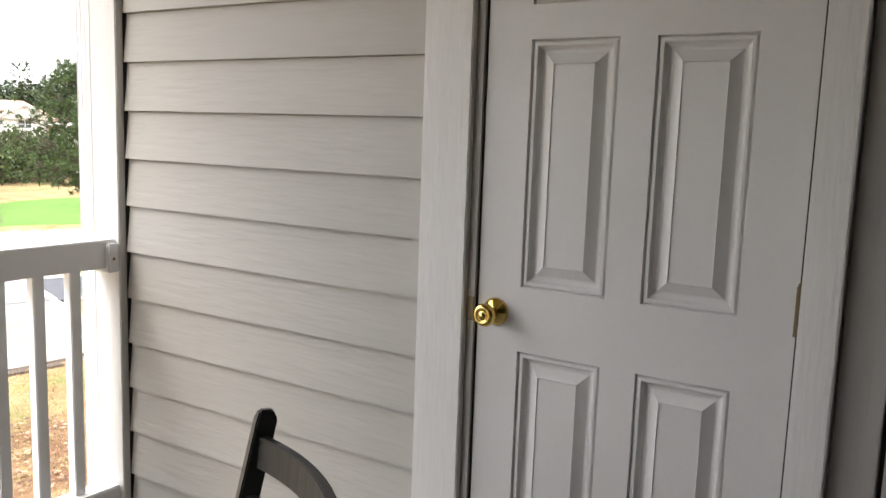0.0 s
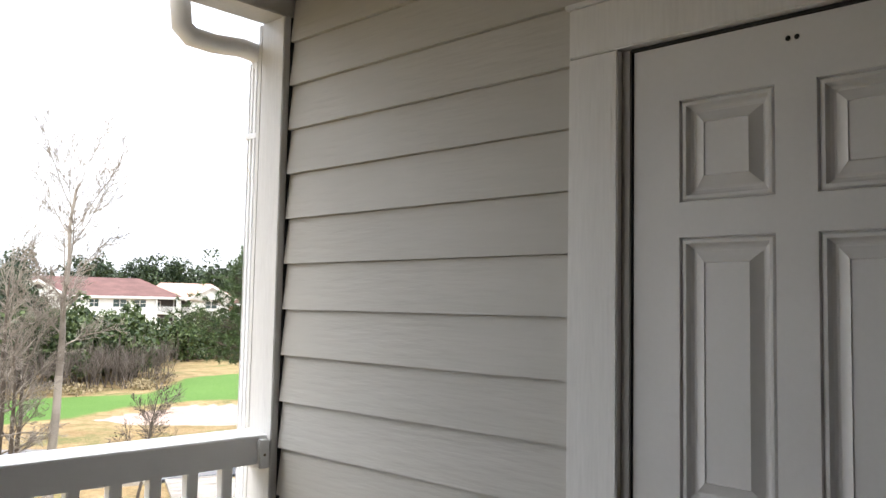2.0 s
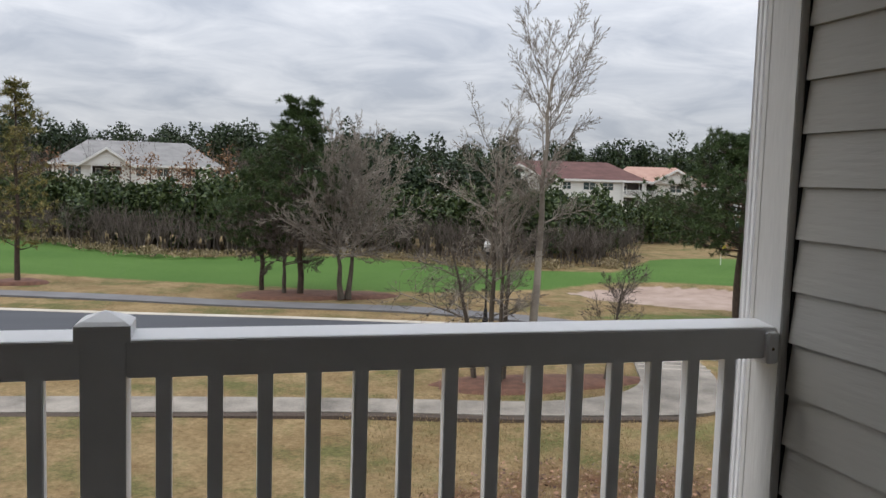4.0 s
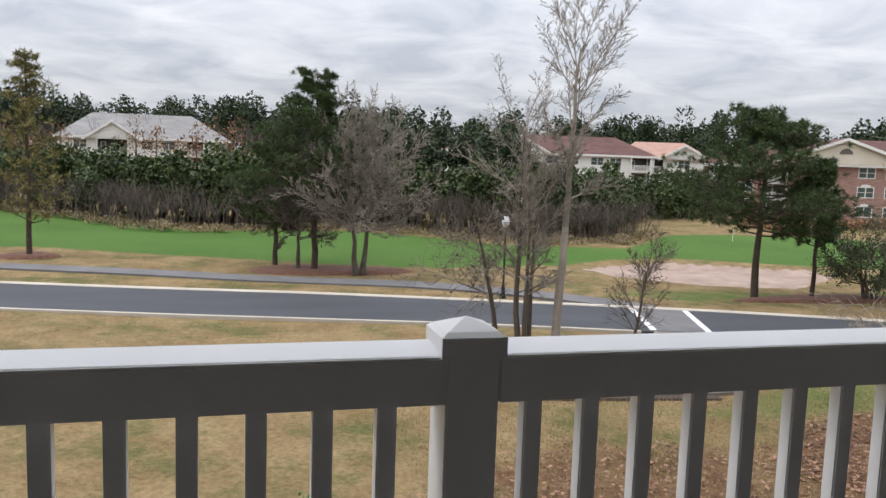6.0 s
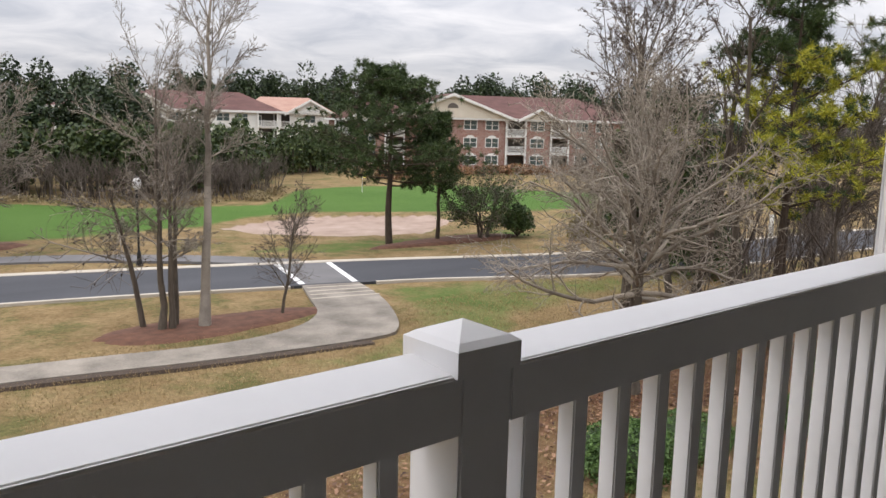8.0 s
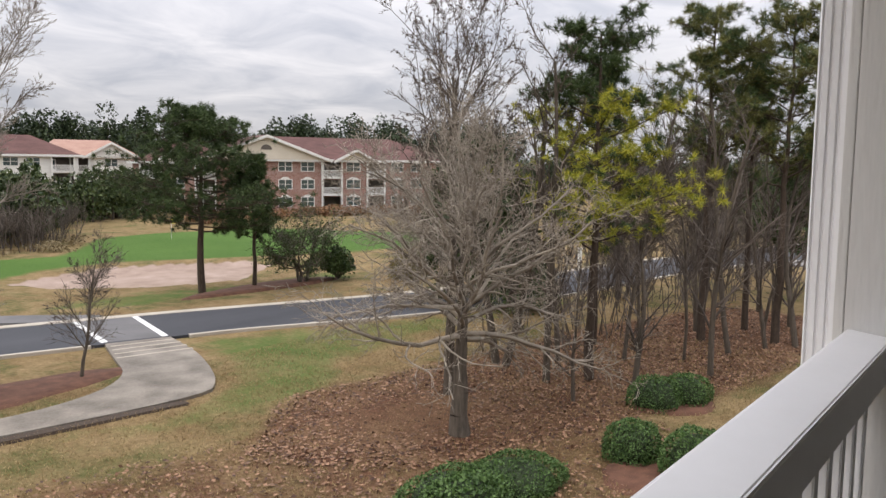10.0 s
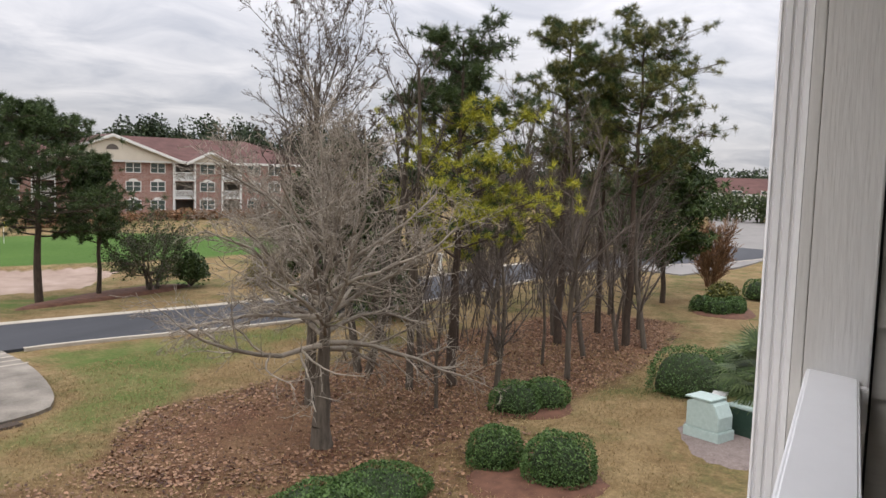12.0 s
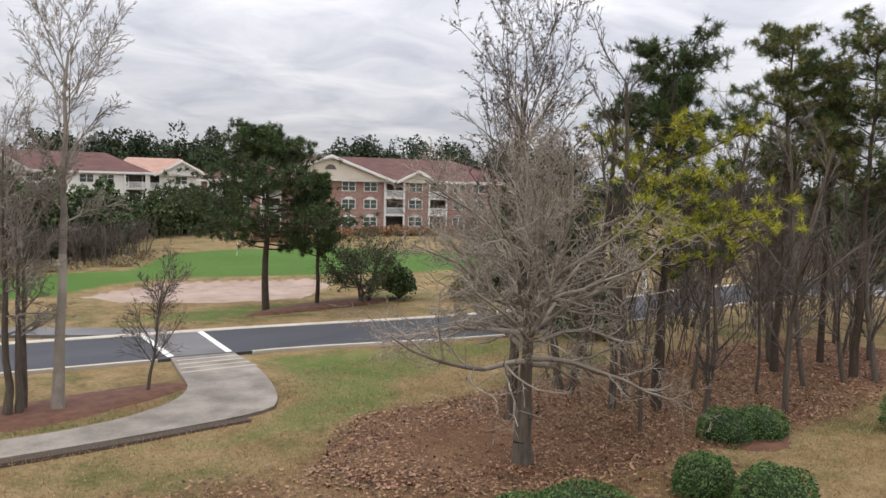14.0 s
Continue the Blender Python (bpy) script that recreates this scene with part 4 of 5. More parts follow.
# ---- far woods ----
def woods(name, label, line, depth, count, heights, widths, seed, material, leaf=1.1, per=170, trunk=True, bottom=0.3, stiff=0.9):
    """A belt of far trees along a line, one mass of leaf clumps and one of stems."""
    rng = np.random.default_rng(seed)
    line = smooth_line(line, 2.0)
    pts, segs = [], []
    for _ in range(count):
        p = line[int(rng.integers(0, len(line)))]
        x, y = p.x + rng.uniform(-2, 2), p.y + rng.uniform(0, depth)
        h, w = rng.uniform(*heights), rng.uniform(*widths)
        n_ = int(per * rng.uniform(0.8, 1.2))
        d = rng.normal(size=(n_, 3))
        d /= np.linalg.norm(d, axis=1, keepdims=True)
        d *= rng.uniform(0.35, 1.0, (n_, 1)) ** 0.5
        lobes = rng.normal(size=(5, 3)) * 0.35
        c = d * 0.62 + lobes[rng.integers(0, 5, n_)]
        hc = h * (1 - bottom) / 2
        c = c * np.array([w, w, hc]) + np.array([x, y, GZ + h * bottom + hc])
        pts.append(c)
        if trunk:
            segs.append(((x, y, GZ - 0.2), (x + rng.normal() * 0.3, y, GZ + h * 0.85), 0.2, 0.06))
    ob = thing(name, label, "woods", kind="stuff")
    part("leaf_masses", leaves("leaf_masses", np.concatenate(pts), rng, leaf), material, ob)
    if segs:
        part("stems", tubes("stems", segs, 4), BARK, ob)
    ob["kind"] = "stuff"


def thicket(name, label, line, depth, count, heights, seed, material, minr=0.03):
    """A belt of bare brush: many upright, forked stems."""
    rng = np.random.default_rng(seed)
    line = smooth_line(line, 2.0)
    segs = []
    for _ in range(count):
        p = line[int(rng.integers(0, len(line)))]
        x, y = p.x + rng.uniform(-2, 2), p.y + rng.uniform(0, depth)
        h = rng.uniform(*heights)
        a = np.array([x, y, GZ - 0.1])
        b = a + np.array([rng.normal() * 0.3, rng.normal() * 0.3, h * 0.45])
        segs.append((a, b, minr * 1.6, minr))
        for _ in range(5):
            c = b + np.array([rng.normal() * 0.14 * h, rng.normal() * 0.14 * h, h * rng.uniform(0.15, 0.55)])
            segs.append((b, c, minr, minr * 0.5))
            for _ in range(2):
                segs.append((c * 0.5 + b * 0.5, c + np.array([rng.normal() * 0.12 * h, rng.normal() * 0.12 * h, h * rng.uniform(0, 0.2)]), minr * 0.7, minr * 0.4))
    ob = thing(name, label, "woods", kind="stuff")
    part("stems", tubes("stems", segs, 3), material, ob)


EDGE = [(-130, 118), (-60, 104), (-27, 96), (-6, 77.5), (10, 80), (22, 70), (32, 68), (41, 78)]
thicket("brush", "brown leafless brush along the fairway edge", EDGE, 6, 1400, (2.4, 4.4), 3, TWIG, 0.03)
woods("evergreen_belt", "dense dark evergreen belt behind the brush", [(x, y + 4) for x, y in EDGE], 13, 380, (4.8, 7.6), (1.5, 2.6), 4, BRUSHGREEN, 0.5, 620, bottom=0.2)
woods("evergreen_belt", "dark evergreens in front of the pale house", [(33, 84), (50, 94), (62, 100), (72, 106)], 8, 70, (4.2, 6.4), (1.6, 2.6), 5, BRUSHGREEN, 0.5, 620, bottom=0.1)
woods("reeds", "dry tan reeds along the fairway edge", [(x, y - 2.5) for x, y in EDGE], 2.5, 240, (0.5, 1.0), (0.8, 1.6), 6, REEDS, 0.22, 90, False, 0.0)
woods("reeds", "dry brown hedge below the brick house", [(58, 82), (74, 84), (90, 82), (100, 76)], 4, 90, (0.9, 1.6), (1.0, 2.0), 7, RUST, 0.4, 70, False, 0.0)
woods("tall_pines", "tall dark pines rising behind the evergreen belt", [(8, 90), (16, 92), (26, 88), (33, 92)], 16, 34, (9.5, 12.5), (2.0, 3.2), 8, FARGREEN, 0.55, 900, bottom=0.35)
woods("far_pines", "dark pine wood on the skyline", [(-220, 215), (-120, 205), (-40, 198), (40, 190), (100, 175), (150, 150), (200, 110)], 40, 330, (15, 20.5), (3.2, 5.0), 9, FARGREEN, 0.85, 700, bottom=0.35)
woods("far_pines", "dark pine wood beyond the street", [(150, 120), (190, 80), (220, 45), (235, 20), (240, -20)], 30, 130, (8, 11.5), (4, 6), 10, FARGREEN, 0.85, 600, bottom=0.15)
woods("street_trees", "dark green trees along the pale street", [(88, 22), (104, 27), (130, 32), (160, 42)], 6, 26, (6, 9), (2.4, 3.8), 11, BRUSHGREEN, 0.45, 480, bottom=0.15)
woods("street_trees", "dark green trees along the pale street", [(100, -4), (120, -3), (150, 0)], 6, 14, (5, 8), (2.4, 3.8), 12, BRUSHGREEN, 0.45, 480, bottom=0.1)
woods("street_trees", "dark green trees before the distant house", [(150, 2), (160, 12), (166, 30)], 6, 26, (5.4, 7.0), (2.6, 4.0), 16, BRUSHGREEN, 0.5, 420, bottom=0.05)
thicket("far_brush", "grey leafless trees behind the houses", [(-60, 150), (-20, 150), (10, 150), (30, 140)], 20, 110, (9, 13.5), 13, TWIG, 0.05)
woods("rusty_trees", "rust-leaved trees beside the grey-roofed house", [(-60, 128), (-42, 138), (-8, 132), (2, 128)], 8, 22, (9, 13), (2.0, 3.2), 14, RUST, 0.4, 260, bottom=0.3)
thicket("grove_brush", "brown undergrowth between the grove and the street", [site(*p) for p in ((30, 16), (40, 17), (52, 16), (62, 17))], 5, 170, (2.5, 5.5), 15, TWIG, 0.02)


# ---- far houses ----
def window_of(parent, u, v, z, w, h, arched=False):
    """A white-framed window set into the wall, with panes."""
    f = Mesh()
    t = 0.1
    f.box(u - w / 2, u + w / 2, v - 0.06, v + 0.12, z, z + t).box(u - w / 2, u + w / 2, v - 0.06, v + 0.12, z + h - t, z + h)
    for x in (u - w / 2, u - t / 2, u + w / 2 - t):
        f.box(x, x + t, v - 0.05, v + 0.11, z + t, z + h - t)
    for x in (u - w / 4, u + w / 4):
        f.box(x - w / 4 + t, x + w / 4 - t, v - 0.03, v + 0.09, z + h * 0.5 - 0.03, z + h * 0.5 + 0.03)
    if arched:
        f.prism([(u + 0.62 * w / 2 * math.cos(a), v - 0.06, z + h + 0.35 * math.sin(a)) for a in np.linspace(0, math.pi, 9)], (0, 0.1, 0))
    win = part("window", f, HWHITE, parent)
    for x in (u - w / 4, u + w / 4):
        part("pane", Mesh().box(x - w / 4 + 0.05, x + w / 4 - 0.05, v + 0.04, v + 0.07, z + t, z + h - t), PANE, win)


def facade(parent, u0, u1, z0, z1, v, openings, material, thick=0.3):
    m = Mesh()
    cuts = sorted({u0, u1, *(o[0] for o in openings), *(o[1] for o in openings)})
    for a, b in zip(cuts, cuts[1:]):
        zs = z0
        for o in sorted((o for o in openings if o[0] < (a + b) / 2 < o[1]), key=lambda o: o[2]):
            if o[2] > zs:
                m.box(a, b, v, v + thick, zs, o[2])
            zs = o[3]
        if z1 > zs:
            m.box(a, b, v, v + thick, zs, z1)
    return part("wall", m, material, parent)


def hip_roof(u0, u1, v0, v1, ze, zr, inset0, inset1, over=0.6):
    m = Mesh()
    a = [(u0 - over, v0 - over, ze), (u1 + over, v0 - over, ze), (u1 + over, v1 + over, ze), (u0 - over, v1 + over, ze)]
    vm = (v0 + v1) / 2
    r0, r1 = (u0 + inset0, vm, zr), (u1 - inset1, vm, zr)
    m.poly([a[0], a[1], r1, r0]).poly([a[1], a[2], r1]).poly([a[2], a[3], r0, r1]).poly([a[3], a[0], r0]).poly([a[3], a[2], a[1], a[0]])
    return m


def gable(parent, uc, half, ze, zr, v, roof, face, back=7.0, vent=True):
    """A gable standing proud of the roof, with white raking boards."""
    part("gable", Mesh().prism([(uc - half, v - 0.15, ze), (uc + half, v - 0.15, ze), (uc, v - 0.15, zr)], (0, 0.3, 0)), face, parent)
    for s in (-1, 1):
        part("roof", Mesh().prism([(uc, v - 0.7, zr + 0.25), (uc + s * (half + 0.7), v - 0.7, ze + 0.25 - 0.7 * (zr - ze) / half), (uc + s * (half + 0.7), v - 0.7, ze + 0.1 - 0.7 * (zr - ze) / half), (uc, v - 0.7, zr + 0.1)], (0, back, 0)), roof, parent)
        part("raking_board", Mesh().prism([(uc, v - 0.74, zr + 0.28), (uc + s * (half + 0.8), v - 0.74, ze + 0.28 - 0.8 * (zr - ze) / half), (uc + s * (half + 0.8), v - 0.74, ze - 0.14 - 0.8 * (zr - ze) / half), (uc, v - 0.74, zr - 0.14)], (0, 0.06, 0)), HWHITE, parent)
    if vent:
        # solid vent in the same dark recess tone
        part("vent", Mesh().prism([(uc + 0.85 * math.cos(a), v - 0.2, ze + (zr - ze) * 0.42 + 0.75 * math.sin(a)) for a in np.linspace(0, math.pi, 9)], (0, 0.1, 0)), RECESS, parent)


def balcony(parent, u0, u1, v, z):
    """A railed balcony in a recess."""
    b = part("balcony", Mesh().box(u0, u1, v - 0.5, v + 1.8, z - 0.25, z), HWHITE, parent)
    rail = Mesh().box(u0, u1, v - 0.5, v - 0.42, z + 0.95, z + 1.05).box(u0, u1, v - 0.48, v - 0.44, z + 0.08, z + 0.14)
    part("railing", rail, HWHITE, b)
    n_ = int((u1 - u0) / 0.16)
    bars = Mesh()
    for i in range(n_ + 1):
        x = u0 + (u1 - u0 - 0.05) * i / n_
        bars.box(x, x + 0.07, v - 0.48, v - 0.44, z + 0.14, z + 0.95)
    part("balusters", bars, HWHITE, b)


def apartment_house(label, p, q, depth, ze, zr, walls, roof, columns, gables, floors=3, upper=None, inset=(8, 8), base=GZ):
    """A three-storey house whose front runs from p to q; columns: (kind, centre, width)."""
    a, b = Vector((*p, 0)), Vector((*q, 0))
    ln = (b - a).length
    ob = thing("apartment_house", label, "house", where=pose(a.x, a.y, 0, 0, 0, math.degrees(math.atan2(b.y - a.y, b.x - a.x))))
    st = (ze - base - 0.2) / floors
    ops = []
    for kind, u, w in columns:
        for k in range(floors):
            zf = base + 0.3 + st * k
            if kind == "w":
                ops.append((u - w / 2, u + w / 2, zf + 0.8, zf + 2.3))
            else:
                ops.append((u - w / 2, u + w / 2, zf, zf + st - 0.4))
    facade(ob, 0, ln, base, ze, 0, ops, walls)
    part("wall", Mesh().box(0, 0.3, 0.3, depth, base, ze), walls, ob)
    part("wall", Mesh().box(ln - 0.3, ln, 0.3, depth, base, ze), walls, ob)
    part("wall", Mesh().box(0, ln, depth - 0.3, depth, base, ze), walls, ob)
    # backing wall coloured dark all over to give the porches their shade
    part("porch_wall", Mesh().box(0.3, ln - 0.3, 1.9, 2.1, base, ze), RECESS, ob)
    for kind, u, w in columns:
        for k in range(floors):
            zf = base + 0.3 + st * k
            if kind == "w":
                window_of(ob, u, 0, zf + 0.8, w, 1.5, k != floors - 1)
            else:
                if k:
                    balcony(ob, u - w / 2, u + w / 2, 0, zf)
                door = part("door", Mesh().box(u - w * 0.42, u - w * 0.42 + 0.9, 1.78, 1.88, zf, zf + 2.05), HWHITE, ob)
                part("pane", Mesh().box(u - w * 0.42 + 0.2, u - w * 0.42 + 0.7, 1.75, 1.78, zf + 0.3, zf + 1.8), PANE, door)
        if kind == "b":
            for x in (u - w / 2 - 0.12, u + w / 2 - 0.12):
                part("post", Mesh().box(x, x + 0.24, -0.52, -0.3, base, ze), HWHITE, ob)
    part("roof", hip_roof(0, ln, 0, depth, ze, zr, *inset), roof, ob)
    part("fascia", Mesh().box(-0.65, ln + 0.65, -0.68, -0.6, ze - 0.25, ze + 0.12), HWHITE, ob)
    for uc, half, top, face, vent in gables:
        gable(ob, uc, half, ze + 0.05, top, -0.6, roof, face, back=8, vent=vent)
    return ob


# the brick house, the pale house and the grey-roofed house across the course
BA, BB = site(84.2, 106.6), site(118, 93.5)
apartment_house("three-storey brick apartment house with red-brown roof", BA, BB, 16, 1.75, 5.4, BRICK, ROOFRED,
                [("w", 3.9, 2.2), ("w", 7.4, 2.2), ("b", 11.2, 3.2), ("w", 14.9, 2.4), ("b", 18.6, 3.0), ("w", 22.5, 2.2), ("w", 26, 2.2)],
                [(0.8, 9.2, 5.1, HCREAM, True), (14.9, 2.9, 3.2, HCREAM, False)], inset=(1.5, 9))
BC, BD = (69.5, 111.5), (81.0, 102.0)
apartment_house("brick wing of the apartment house behind pines", BC, BD, 14, 1.2, 4.3, BRICK, ROOFRED,
                [("b", 2.6, 3.0), ("w", 6.4, 2.2), ("b", 10.6, 3.0)], [(6.4, 2.9, 3.0, HCREAM, False)], inset=(6, 6))
apartment_house("white apartment house with red-brown shingle roof", (46.2, 142.5), (74.2, 135.0), 15, 2.1, 5.6, HWHITE, ROOFRED,
                [("b", 5.2, 3.6), ("w", 10.2, 2.4), ("w", 14.2, 1.6), ("w", 18.4, 2.4), ("w", 21.8, 2.2), ("b", 26.4, 3.6)], [(5.2, 4.2, 4.5, HWHITE, True)], inset=(6, 6))
apartment_house("white house wing with tan shingle roof", (69.2, 139.2), (84.0, 132.4), 13, 2.0, 5.0, HWHITE, ROOFTAN,
                [("b", 6.6, 3.0), ("w", 11.8, 2.2)], [(11.8, 4.0, 4.3, HWHITE, False)], inset=(3, 4))
apartment_house("white end pavilion of the apartment house", (36.8, 145.5), (42.4, 144.3), 6, 2.2, 3.2, HWHITE, ROOFRED,
                [("b", 3.1, 4.2)], [], inset=(2, 2))
apartment_house("white house with grey shingle roof behind brush", (-30.0, 150), (-2.0, 151.5), 15, 2.2, 6.6, HWHITE, ROOFGREY,
                [("b", 8.8, 5.0), ("w", 14.4, 2.0), ("w", 18.0, 2.2), ("b", 22.4, 3.0), ("w", 26.6, 2.0), ("w", 3.6, 2.2)], [(8.8, 4.0, 4.9, HWHITE, False)], inset=(5, 6))
apartment_house("distant house with red-brown roof beyond the street", (186, 32), (190, 6), 14, -1.6, 2.0, HWHITE, ROOFRED,
                [("w", 4, 2.2), ("w", 9, 2.2), ("w", 15, 2.2)], [], inset=(5, 5))


# ---- outdoor things ----
def street_lamp(where):
    ob = thing("street_lamp", "black post-top street lamp with pale globe", "street lamp", where=pose(*where, GZ))
    part("base", Mesh().lathe([(0.17, 0), (0.17, 0.12), (0.12, 0.3), (0.10, 0.7), (0.06, 0.8)], (0, 0, 0), (0, 0, 1), 14), BLACKMETAL, ob)
    part("pole", Mesh().lathe([(0.058, 0.8), (0.045, 3.75), (0.075, 3.8), (0.075, 3.86), (0.04, 3.92)], (0, 0, 0), (0, 0, 1), 12), BLACKMETAL, ob)
    part("globe", Mesh().lathe([(0.10, 3.92), (0.19, 4.05), (0.22, 4.25), (0.19, 4.42), (0.10, 4.52)], (0, 0, 0), (0, 0, 1), 16), LAMPGLASS, ob, smooth=True)
    part("finial", Mesh().lathe([(0.13, 4.52), (0.10, 4.58), (0.03, 4.64), (0.02, 4.74)], (0, 0, 0), (0, 0, 1), 12), BLACKMETAL, ob)


street_lamp((12.4, 40.4))


def utility_pedestal(where, turn):
    ob = thing("utility_pedestal", "pale green metal utility pedestal with sloped top", "utility box", where=pose(*where, GZ + 0.04, 0, 0, turn))
    part("base", Mesh().box(-0.62, 0.62, -0.42, 0.42, 0, 0.32), BOXGREEN, ob, bevel=0.02)
    prof = [(-0.56, -0.38, 0.32), (0.56, -0.38, 0.32), (0.56, -0.38, 1.08), (0.3, -0.38, 1.2), (-0.1, -0.38, 1.22), (-0.38, -0.38, 1.12), (-0.56, -0.38, 0.75)]
    part("hood", Mesh().prism(prof, (0, 0.76, 0)), BOXGREEN, ob, bevel=0.025)
    part("lid", Mesh().box(-0.3, 0.6, -0.41, 0.41, 1.2, 1.25), BOXGREEN, ob, bevel=0.012)
    part("lock_strap", Mesh().box(-0.5, 0.5, -0.405, -0.39, 0.62, 0.66), BOXGREEN, ob)


def transformer(where, turn):
    ob = thing("transformer_box", "dark green transformer box with pale lid", "utility box", where=pose(*where, GZ + 0.04, 0, 0, turn))
    part("body", Mesh().box(-0.8, 0.8, -0.5, 0.5, 0, 0.85), BOXDARK, ob, bevel=0.02)
    part("lid", Mesh().box(-0.83, 0.83, -0.53, 0.53, 0.85, 0.95), BOXGREEN, ob, bevel=0.03)
    part("padlock", Mesh().box(-0.55, -0.48, -0.53, -0.5, 0.55, 0.68), LINE, ob)


utility_pedestal((23.3, 3.45), 65)
transformer((24.2, 2.1), 65)
small = thing("utility_box", "small pale utility box behind the pedestal", "utility box", where=pose(*(25.0, 3.4), GZ + 0.02))
part("body", Mesh().box(-0.25, 0.25, -0.2, 0.2, 0, 0.9), BOXGREEN, small, bevel=0.02)
part("lid", Mesh().box(-0.29, 0.29, -0.24, 0.24, 0.9, 1.0), LINE, small, bevel=0.02)
for u, v, h in ((51.4, 32.6, 1.5), (51.9, 32.5, 1.3), (56.6, 31.9, 1.4)):
    post = thing("marker_post", "short white marker post beside the road", "post", group="roadside posts", where=pose(*site(u, v), GZ))
    part("shaft", Mesh().box(-0.13, 0.13, -0.13, 0.13, -0.1, h), HWHITE, post, bevel=0.02)
    part("cap", Mesh().box(-0.17, 0.17, -0.17, 0.17, h, h + 0.1), HWHITE, post, bevel=0.02)
flag = thing("golf_flag", "yellow flag on a thin pole on the green", "flag", where=pose(*site(50, 79), GZ))
part("pole", Mesh().lathe([(0.03, -0.1), (0.02, 2.1)], (0, 0, 0), (0, 0, 1), 6), HWHITE, flag)
part("cloth", Mesh().prism([(0, 0, 1.5), (0.55, 0.08, 1.55), (0.55, 0.08, 2.0), (0, 0, 2.1)], (0.0, 0.02, 0)), FLAGY, flag)

rng_l = np.random.default_rng(77)


def scatter(poly, n_):
    xs, ys = [p[0] for p in poly], [p[1] for p in poly]
    q = rng_l.uniform((min(xs), min(ys)), (max(xs), max(ys)), (n_, 2))
    return q[inside(poly, q[:, 0], q[:, 1])]


lit = np.concatenate([scatter(LITTER, 26000), scatter(LITTER2, 9000)])
fallen = part("fallen_leaves", leaves("fallen_leaves", np.c_[lit, np.full(len(lit), GZ + 0.02)], rng_l, 0.13, True), DEADLEAF)
tagged(fallen, "brown fallen leaves strewn under the trees", "leaves", kind="stuff")
gr = rng_l.uniform((2, 3), (34, 26), (70000, 2))
blades = part("lawn_grass", bursts("lawn_grass", np.c_[gr, np.full(len(gr), GZ - 0.02)], rng_l, 1, 0.10, 0.012, 1.6), STRAW)
tagged(blades, "short dormant straw-coloured grass blades", "grass", kind="stuff")


# ---- the balcony ----
def structure(name, mesh, material, label, category, bevel=0.0):
    return tagged(part(name, mesh, material, bevel=bevel), label, category, kind="structure")


structure("floor", Mesh().box(-4.6, 0.3, -2.42, 0.12, -0.28, 0), SLAB, "plain grey concrete balcony floor", "floor")
structure("house_base", Mesh().box(-9, 6, -12, -0.2, GZ - 0.3, -0.29), SIDING, "lower storeys of the house below the balcony", "wall")
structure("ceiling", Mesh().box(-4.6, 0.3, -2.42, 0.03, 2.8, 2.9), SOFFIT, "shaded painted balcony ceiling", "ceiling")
structure("roof", Mesh().box(-9, 12, -12, 0.55, 2.91, 3.25), ROOFGREY, "house roof over the balcony", "roof")
structure("beam", Mesh().box(-4.6, 0.12, -0.082, 0.05, 2.435, 2.798), TRIM, "painted beam over the balcony opening", "beam", 0.004)
structure("wall_west", Mesh().box(-4.75, -4.6, -2.42, 0.05, -0.28, 2.9), SIDING, "grey siding wall closing the balcony", "wall")
house_wall = Mesh().box(-4.6, -2.75, -2.42, -2.235, 0, 2.798).box(-2.75, 0.0, -2.42, -2.235, 2.1, 2.798)
structure("wall_north", house_wall, SIDING, "grey house wall with a wide doorway", "wall")
structure("room_floor", Mesh().box(-4.6, 0.3, -6.5, -2.42, -0.28, -0.002), ROOMWALL, "dim room floor behind the doorway", "floor")
structure("room_ceiling", Mesh().box(-4.6, 0.3, -6.5, -2.42, 2.5, 2.6), ROOMWALL, "dim room ceiling behind the doorway", "ceiling")
structure("room_wall", Mesh().box(-4.75, -4.6, -6.5, -2.42, -0.28, 2.6).box(0.12, 0.3, -6.5, -2.27, 0, 2.6).box(-4.75, 0.3, -6.65, -6.5, -0.28, 2.6), ROOMWALL, "dim room walls behind the doorway", "wall")

# the closet wall: core with a doorway, lapped boards, trim
core = Mesh().box(0.021, 0.14, -1.42, -0.085, 0, 2.798).box(0.021, 0.14, -2.235, -2.152, 0, 2.798).box(0.021, 0.14, -2.152, -1.42, 2.047, 2.798)
wall_east = structure("wall_east", core, SIDING, "grey lapped siding wall of the storage closet", "wall")
Z0, STEP = 1.1135 - 0.154 * 8, 0.154
seen_boards = {}
for k in range(20):
    zb = Z0 + STEP * k
    if zb < -0.02:
        continue
    zt = min(zb + STEP, 2.795)
    if zt - zb < 0.02:
        continue
    for y0, y1 in (((-1.257, -0.0905),) if zb < 2.17 else ((-2.233, -0.0905),)):
        key = (round(zt - zb, 3), y0)
        if key not in seen_boards:
            seen_boards[key] = Mesh().prism([(-0.012, y0, 0), (0.02, y0, 0), (0.02, y0, zt - zb - 0.001), (0.003, y0, zt - zb - 0.001)], (0, y1 - y0, 0)).data("siding_board", 0.0012)
        part("siding_board", seen_boards[key], SIDING, wall_east, where=pose(0, 0, zb))

casing = thing("door_casing", "white wood-grained casing round the closet door", "door casing", kind="structure")
part("casing_board", Mesh().box(-0.022, 0.02, -1.395, -1.258, 0, 2.048), TRIM, casing, bevel=0.003)
part("casing_board", Mesh().box(-0.022, 0.02, -2.232, -2.158, 0, 2.048), TRIM, casing, bevel=0.003)
